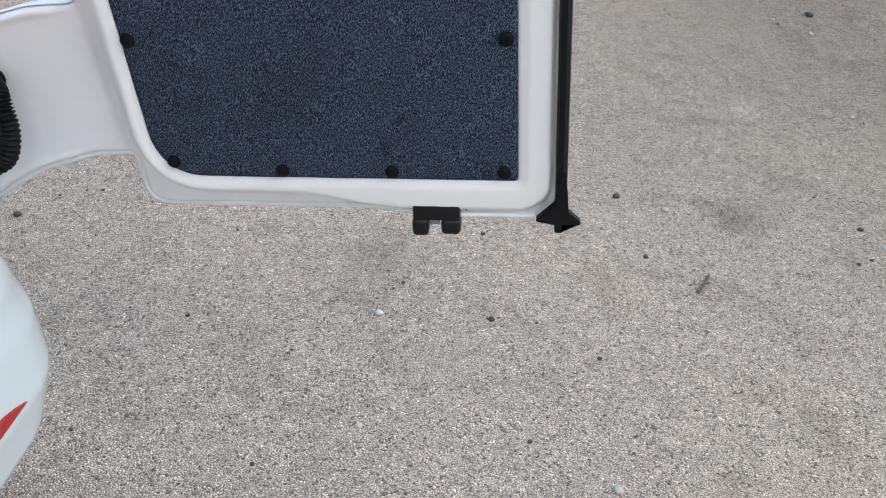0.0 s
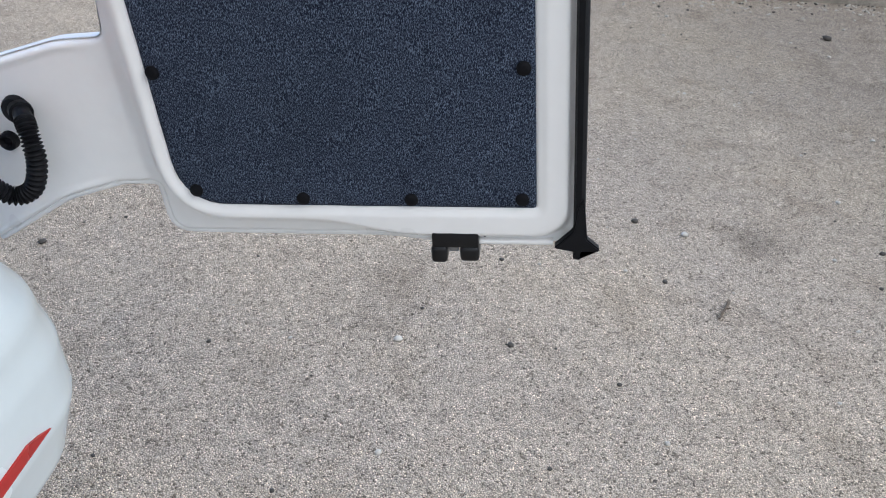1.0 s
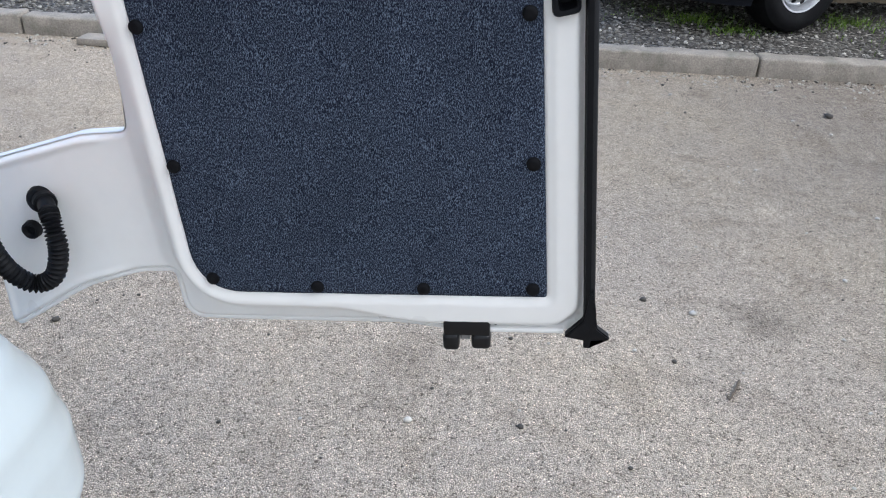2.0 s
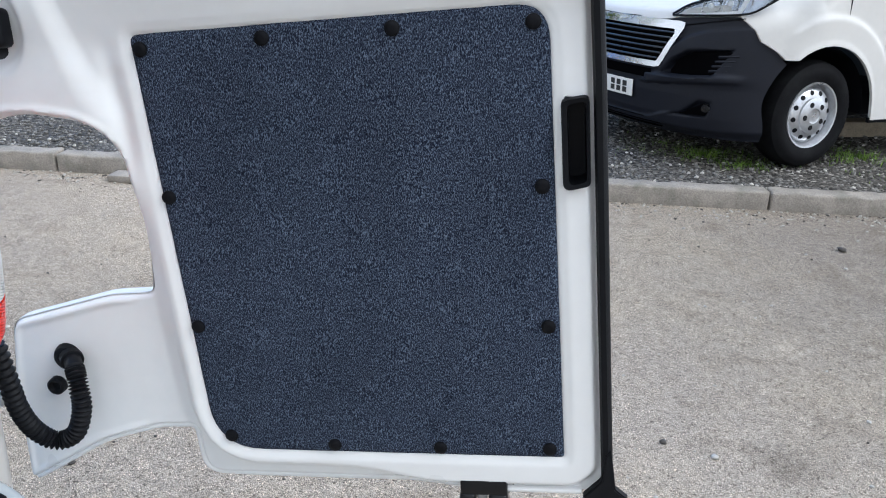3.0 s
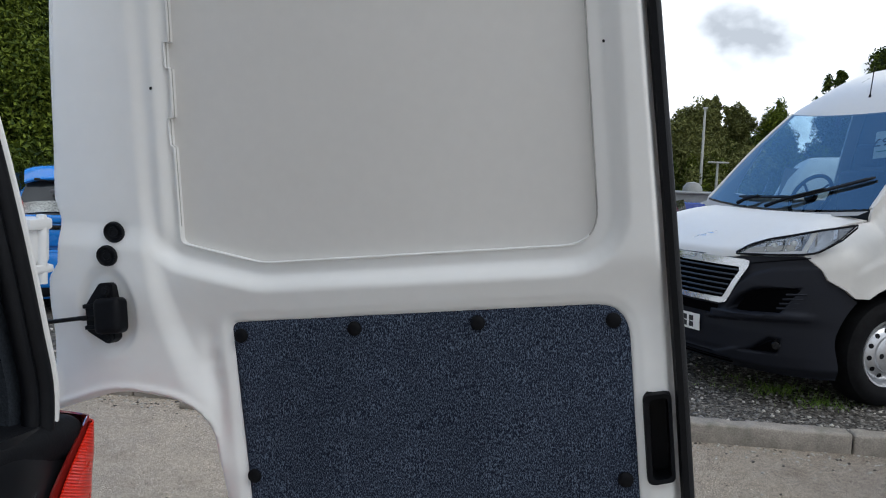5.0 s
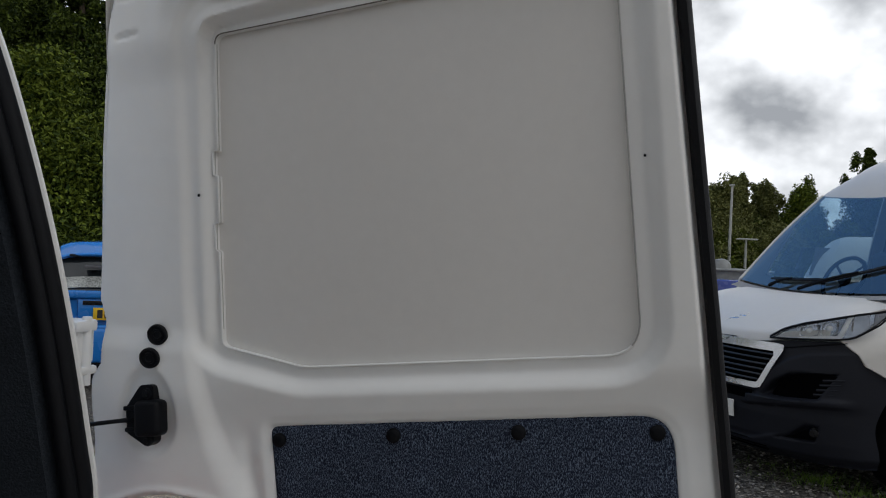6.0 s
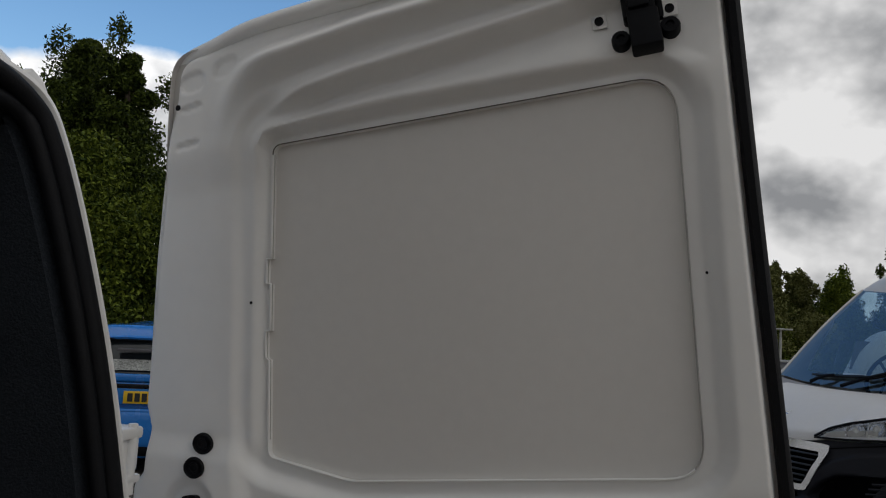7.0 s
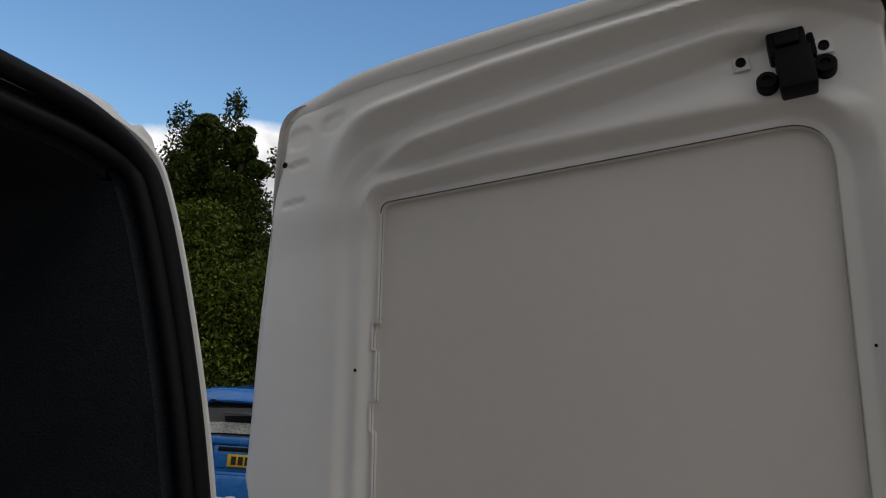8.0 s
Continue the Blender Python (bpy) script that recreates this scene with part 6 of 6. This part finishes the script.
# ---------------------------------------------------------------- other cars
def car_shell(L, W, profile, tumble, square=0.38):
    """A closed car body from a side profile: pairs (position along, roof or bonnet height)."""
    def f(u, v):
        x = (u - 0.5) * L
        top = lerp(u, [p[0] for p in profile], [p[1] for p in profile])
        a = v * math.pi                                   # from one sill over the top to the other
        nose = (1 - abs(2 * u - 1) ** 7) ** 0.5
        w = W / 2 * (0.90 + 0.10 * nose)
        c, s = math.cos(a), math.sin(a)
        y = w * math.copysign(abs(c) ** square, c)
        z = 0.22 + (top - 0.22) * abs(s) ** 0.55
        if z > 0.92:
            y *= 1 - tumble * (z - 0.92)
        return (x, y, z)
    b = grid(56, 36, f)
    for end in (0, 1):
        vs = [v for v in b.verts if abs(v.co.x - (end - 0.5) * L) < 1e-6]
        vs.sort(key=lambda v: math.atan2(v.co.z - 0.6, v.co.y))
        b.faces.new(vs)
    bmesh.ops.recalc_face_normals(b, faces=b.faces[:])
    return b


def car_wheels(parent, L, W):
    for x in (-0.31 * L, 0.31 * L):
        for s in (1, -1):
            M = Matrix.Translation((x, s * (W / 2 - 0.02), 0.31)) @ Matrix.Rotation(radians(-90 * s), 4, "X")
            w = part("wheel", lathe([(0, -0.02), (0.17, -0.03), (0.2, 0.02), (0.21, 0.03)], 24, M), STEEL, parent, local=True)
            part("tyre", lathe([(0.2, -0.18), (0.29, -0.18), (0.31, -0.1), (0.30, 0.02), (0.26, 0.035), (0.2, 0.03)], 32, M), TYRE, w, local=True)


def hatchback():
    m = Matrix.Translation((-5.03, 7.23, -0.14)) @ Matrix.Rotation(radians(122), 4, "Z")
    car = holder("blue_hatchback", m=m, label="bright blue hatchback parked on the lot, yellow rear plate", category="car")
    L, W = 3.95, 1.73
    body = part("body", car_shell(L, W, [(0, 0.90), (0.03, 1.00), (0.07, 1.20), (0.12, 1.345), (0.2, 1.395), (0.45, 1.42), (0.58, 1.36), (0.72, 1.03), (0.9, 0.90), (1, 0.70)], 0.46, 0.45), BLUE_CAR, car, local=True, angle=40)
    xr = -L / 2
    part("rear_window", thick(grid(14, 6, lambda u, v: (xr - 0.005 + 0.17 * v + 0.05 * (2 * u - 1) ** 2, (u - 0.5) * (1.30 - 0.20 * v), 0.965 + 0.33 * v)), 0.012), DARKGLASS, car, "dark tailgate glass", local=True)
    part("roof_spoiler", thick(grid(16, 8, lambda u, v: (xr + 0.085 + 0.42 * v + 0.05 * (2 * u - 1) ** 4, (u - 0.5) * (1.16 + 0.08 * v), 1.290 + 0.105 * ss(0, 0.35, v) + 0.01 * v - 0.045 * (2 * u - 1) ** 6)), 0.02), BLUE_CAR, car, local=True)
    part("spoiler_lip", box((xr + 0.105, -0.50, 1.262), (xr + 0.24, 0.50, 1.288), 0.01), GLOSSBLACK, car, local=True)
    part("wiper", box((xr - 0.004, -0.05, 1.165), (xr + 0.075, 0.36, 1.190), 0.006), mat("worn_wiper_grey", (0.09, 0.09, 0.10), 0.5), car, "grey wiper across the tailgate glass", local=True)
    # sky reflection in the lower glass, painted as a pale streaky strip
    part("glass_sky_reflection", thick(grid(12, 4, lambda u, v: (xr - 0.014 + 0.04 * v + 0.05 * (2 * u - 1) ** 2, (u - 0.5) * 1.20, 1.000 + 0.095 * v - 0.03 * (2 * u - 1) ** 4)), 0.006), mat("painted_sky_reflection", (0.36, 0.38, 0.37), 0.35, var=0.7, scale=5), car, "pale strip painted as the sky's reflection in the lower tailgate glass", local=True)
    part("tailgate_ledge", box((xr - 0.045, -0.62, 0.895), (xr + 0.06, 0.62, 0.968), 0.02, 3), BLUE_CAR, car, local=True)
    part("plate_recess", box((xr - 0.030, -0.40, 0.690), (xr - 0.012, 0.40, 0.892), 0.012, 2), BLUE_CAR, car, local=True)
    part("tailgate_crease", box((xr - 0.062, -0.66, 0.620), (xr + 0.02, 0.66, 0.660), 0.018, 3), BLUE_CAR, car, local=True)
    # black strip put in for the recess shade above the plate
    part("recess_shadow_gap", box((xr - 0.034, -0.36, 0.838), (xr - 0.028, 0.36, 0.878), 0.002), GLOSSBLACK, car, "black strip drawn for the shaded recess over the plate", local=True)
    part("bumper", box((xr - 0.07, -0.80, 0.30), (xr + 0.15, 0.80, 0.66), 0.06, 3), BLUE_CAR, car, local=True)
    part("lower_valance", box((xr - 0.06, -0.70, 0.24), (xr + 0.10, 0.70, 0.36), 0.03, 2), BLACK, car, local=True)
    p = part("number_plate", box((xr - 0.045, -0.25, 0.705), (xr - 0.030, 0.27, 0.816), 0.003), YELLOW, car, "yellow rear number plate with dark bars", local=True)
    y = 0.235
    for k in range(7):
        if k == 4:
            y -= 0.033
        part("bar", box((xr - 0.0475, y - 0.045, 0.723), (xr - 0.0455, y, 0.798)), INK, p, local=True)
        y -= 0.061
    for s in (1, -1):
        part("tail_lamp", box((xr - 0.02, s * 0.70 - 0.12, 0.80), (xr + 0.10, s * 0.70 + 0.12, 1.10), 0.03, 3), RED, car, "red tail lamp", local=True)
        part("side_window", thick(grid(8, 3, lambda u, v: (-1.45 + 2.0 * u + 0.25 * v * (u < 0.5) - 0.35 * v * (u > 0.5), s * (0.868 - 0.115 * v), 0.97 + 0.34 * v)), 0.006), DARKGLASS, car, local=True)
    car_wheels(car, L, W)


def far_car(name, m, L, W, profile, paint, label):
    car = holder(name, m=m, label=label, category="car")
    part("body", car_shell(L, W, profile, 0.30), paint, car, local=True, angle=40)
    hi = max(p[1] for p in profile)
    part("windows", thick(grid(8, 2, lambda u, v: (-L / 2 + 0.08 + 0.16 * v, (u - 0.5) * (W * 0.72 - 0.1 * v), hi - 0.50 + 0.33 * v)), 0.01), DARKGLASS, car, local=True)
    for s in (1, -1):
        part("side_window", thick(grid(6, 2, lambda u, v: (-L * 0.3 + L * 0.45 * u, s * (W / 2 - 0.015 - 0.10 * v), hi - 0.48 + 0.32 * v)), 0.006), DARKGLASS, car, local=True)
        part("tail_lamp", box((-L / 2 - 0.01, s * W * 0.40 - 0.08, 0.75), (-L / 2 + 0.05, s * W * 0.40 + 0.08, 1.1), 0.02), RED, car, local=True)
    car_wheels(car, L, W)


HATCH = [(0, 0.92), (0.03, 1.05), (0.08, 1.30), (0.15, 1.50), (0.5, 1.55), (0.62, 1.45), (0.75, 1.05), (0.92, 0.92), (1, 0.7)]
VANLET = [(0, 1.30), (0.02, 1.55), (0.06, 1.72), (0.5, 1.74), (0.66, 1.55), (0.76, 1.12), (0.94, 0.98), (1, 0.7)]
hatchback()
far_car("white_estate_car", Matrix.Translation((3.70, 11.7, -0.22)) @ Matrix.Rotation(radians(76), 4, "Z"), 4.8, 1.9, [(0, 1.5), (0.03, 1.75), (0.08, 1.90), (0.6, 1.92), (0.74, 1.55), (0.84, 1.2), (0.96, 1.0), (1, 0.7)], WHITE_CAR, "white vehicle parked beyond the high-roof van")
far_car("dark_blue_car", Matrix.Translation((0.78, 17.0, -0.55)) @ Matrix.Rotation(radians(95), 4, "Z"), 4.2, 1.75, VANLET, DARKBLUE_CAR, "dark blue car parked far off on the lot")
far_car("red_car", Matrix.Translation((1.30, 19.6, -0.55)) @ Matrix.Rotation(radians(80), 4, "Z"), 4.0, 1.7, HATCH, RED_CAR, "red car parked far off on the lot")

# ---------------------------------------------------------------- distance: shed, skip, poles, trees
shed = holder("grey_shed", (3.5, 27.0, -0.4), label="weathered grey flat-roofed shed by the trees", category="shed")
part("wall", box((1.7, 27.0, -0.45), (4.4, 29.0, 0.85), 0.02), SHED, shed)
part("roof", box((1.6, 26.9, 0.85), (4.5, 29.1, 0.92), 0.03), SHED, shed)
part("roof_cowl", lathe([(0, 0.33), (0.2, 0.29), (0.31, 0.15), (0.34, -0.1)], 16, Matrix.Translation((2.92, 27.6, 0.92))), SHED, shed)
thing("blue_skip", box((2.25, 25.2, -0.45), (4.1, 26.4, 0.62), 0.05), DARKBLUE_CAR, "blue metal skip standing on the lot edge", "skip")
low = holder("low_building", (6.5, 34, -0.45), label="long low pale building behind parked vans", category="building")
part("wall", box((4.5, 34, -0.45), (11.5, 38, 1.0), 0.03), mat("pale_wall", (0.55, 0.55, 0.53), 0.8), low)
part("roof", box((4.3, 33.8, 1.0), (11.7, 38.2, 1.18), 0.03), SHED, low)
for x, h, arm in ((3.369, 3.85, 0), (3.918, 1.95, 1)):
    p = holder("lamp_post", (x, 30, -0.4), label="thin grey metal lamp post", category="lamp post", group="lamp posts")
    part("pole", lathe([(0.065, -0.45), (0.05, h * 0.5), (0.038, h), (0, h)], 10, Matrix.Translation((x, 30, 0))), POLE, p)
    part("lamp_head", box((x - 0.25 * arm - 0.08, 29.85, h - 0.02), (x + 0.30 * arm + 0.08, 30.15, h + 0.035), 0.02), POLE, p)


def leaves(centres, radii, counts, size, rng):
    """Many small folded leaves round clump centres; returns vertex and face lists."""
    V, F = [], []
    for (cx, cy, cz), (rx, rz), n in zip(centres, radii, counts):
        d = rng.normal(size=(n, 3))
        d /= np.linalg.norm(d, axis=1)[:, None]
        r = rng.random(n) ** 0.45
        p = np.array((cx, cy, cz)) + d * r[:, None] * np.array((rx, rx, rz)) + rng.normal(size=(n, 3)) * size * 0.4
        a = rng.normal(size=(n, 3)); a /= np.linalg.norm(a, axis=1)[:, None]
        b = np.cross(a, rng.normal(size=(n, 3))); b /= np.linalg.norm(b, axis=1)[:, None]
        c = np.cross(a, b)
        s = size * rng.uniform(0.55, 1.25, n)[:, None]
        base = len(V)
        quad = np.stack((p - a * s, p - b * s * 0.45 + c * s * 0.15, p + a * s, p + b * s * 0.45 + c * s * 0.15), 1).reshape(-1, 3)
        V += quad.tolist()
        F += [(base + 4 * i, base + 4 * i + 1, base + 4 * i + 2, base + 4 * i + 3) for i in range(n)]
    return V, F


def tree(x, y, z0, h, w, seed, material, leaf=0.12, n=5000, pointed=0.5, label="leafy green tree at the edge of the lot"):
    rng = np.random.default_rng(seed)
    t = holder("tree", (x, y, z0), label=label, category="tree", group="trees round the lot")
    lean = rng.normal(size=2) * 0.03 * h
    path = smooth_path([(x, y, z0 - 0.1), (x + lean[0] * 0.3, y + lean[1] * 0.3, z0 + h * 0.35), (x + lean[0], y + lean[1], z0 + h * 0.92)], 6)
    b = tube(path, lambda s: 0.035 * h * (1 - s) ** 0.8 + 0.02, 8)
    centres, radii, counts = [], [], []
    k = 46 if pointed >= 0.5 else 36
    for i in range(k):
        f = (i + 0.5) / k
        zz = z0 + h * (0.10 + 0.86 * f)
        spread = w * (math.sin(math.pi * min(1, 0.12 + 0.88 * f) ** (0.75)) * (1 - pointed) + pointed * (1.05 - f)) * 0.72
        a = i * 2.4 + rng.random()
        rr = spread * rng.uniform(0.2, 0.95)
        c = (x + lean[0] * f + rr * math.cos(a), y + lean[1] * f + rr * math.sin(a), zz)
        centres.append(c)
        s = max((0.22 - (0.15 * f if pointed >= 0.5 else 0)) * w, spread * rng.uniform(0.5, 0.85))
        radii.append((s, s * rng.uniform(0.55, 0.85)))
        counts.append(int(n / k * (0.6 + 0.8 * rng.random())))
        if i % 2 == 0:
            tube([path[min(len(path) - 1, int(f * 0.8 * len(path)))], c], lambda q: 0.008 * h * (1 - q) + 0.006, 5, bm=b)
    # fine sprays that break the outline
    for i in range(16):
        f = rng.random()
        a = rng.random() * 6.28
        spread = w * ((1 - pointed) * math.sin(math.pi * (0.15 + 0.8 * f)) + pointed * (1.05 - f)) * 0.95
        centres.append((x + lean[0] * f + spread * math.cos(a), y + lean[1] * f + spread * math.sin(a), z0 + h * (0.15 + 0.88 * f)))
        radii.append((0.10 * w, 0.16 * w)); counts.append(int(n * 0.008))
    part("trunk", b, BARK, t)
    V, F = leaves(centres, radii, counts, leaf, rng)
    me = bpy.data.meshes.new("crown")
    me.from_pydata(V, [], F)
    me.materials.append(material)
    part("crown", me, material, t)


# tall planting on the left of the lot
for i, (x, y, h, w, m, n, pt) in enumerate(((-12.1, 13.85, 8.0, 3.7, LEAF_DARK, 32000, 0.9), (-10.75, 14.0, 7.5, 2.8, LEAF_DARK, 22000, 0.8), (-14.2, 12.4, 6.3, 2.8, LEAF, 10000, 0.5),
                                            (-10.3, 11.8, 5.0, 2.9, LEAF, 15000, 0.3), (-12.4, 10.6, 5.1, 3.0, LEAF, 13000, 0.4), (-8.3, 13.6, 4.6, 2.4, LEAF, 9000, 0.3),
                                            (-14.8, 9.0, 7.0, 3.6, LEAF_DARK, 9000, 0.3), (-15.5, 6.2, 7.4, 3.6, LEAF, 7000, 0.3), (-7.0, 17.0, 5.2, 3.0, LEAF_DARK, 7000, 0.4), (-4.0, 21, 5.0, 3.2, LEAF, 6000, 0.3),
                                            (-9.6, 10.1, 2.3, 2.2, LEAF_DARK, 9000, 0.1), (-7.4, 11.8, 2.2, 2.0, LEAF_DARK, 8000, 0.1), (-11.6, 7.9, 2.6, 2.3, LEAF_DARK, 8000, 0.1))):
    tree(x, y, -0.45, h, w, 100 + i, m, 0.058, int(n * 2.0), pt)
# wood behind the parked van
for i, (x, y, h, w, m, pt) in enumerate(((-0.5, 33, 4.2, 2.8, LEAF, 0.2), (1.2, 33.5, 4.7, 2.2, LEAF_OLIVE, 0.3), (2.8, 32.5, 4.7, 1.9, LEAF_OLIVE, 0.25), (4.15, 34, 5.35, 0.75, LEAF_OLIVE, 0.35), (4.95, 35, 5.0, 1.2, LEAF_OLIVE, 0.4),
                                         (6.4, 33.5, 4.9, 1.4, LEAF, 0.05), (5.3, 32.2, 3.2, 1.5, LEAF_OLIVE, 0.2), (3.7, 31.8, 2.9, 1.5, LEAF, 0.2), (8.7, 34, 6.6, 1.1, LEAF_DARK, 0.55), (10.4, 34.5, 7.4, 1.5, LEAF_DARK, 0.4), (2.0, 31.5, 2.6, 1.6, LEAF_DARK, 0.1), (7.0, 31.8, 2.8, 1.6, LEAF, 0.1),
                                         (11.5, 34, 7.0, 2.6, LEAF_DARK, 0.3), (14.5, 33, 7.6, 2.9, LEAF_DARK, 0.3), (18, 31, 7.0, 3.0, LEAF, 0.3), (-3.6, 31, 4.6, 2.8, LEAF_DARK, 0.2), (22, 28, 6.5, 3.2, LEAF, 0.2), (0.5, 36, 4.0, 2.4, LEAF_DARK, 0.1), (2.6, 36.5, 3.9, 2.2, LEAF_DARK, 0.1), (4.4, 36.5, 4.0, 2.2, LEAF_DARK, 0.1), (6.6, 37, 4.0, 2.3, LEAF_DARK, 0.1))):
    tree(x, y, -0.7, h, w * 1.6, 200 + i, m, 0.070, 27000, pt)
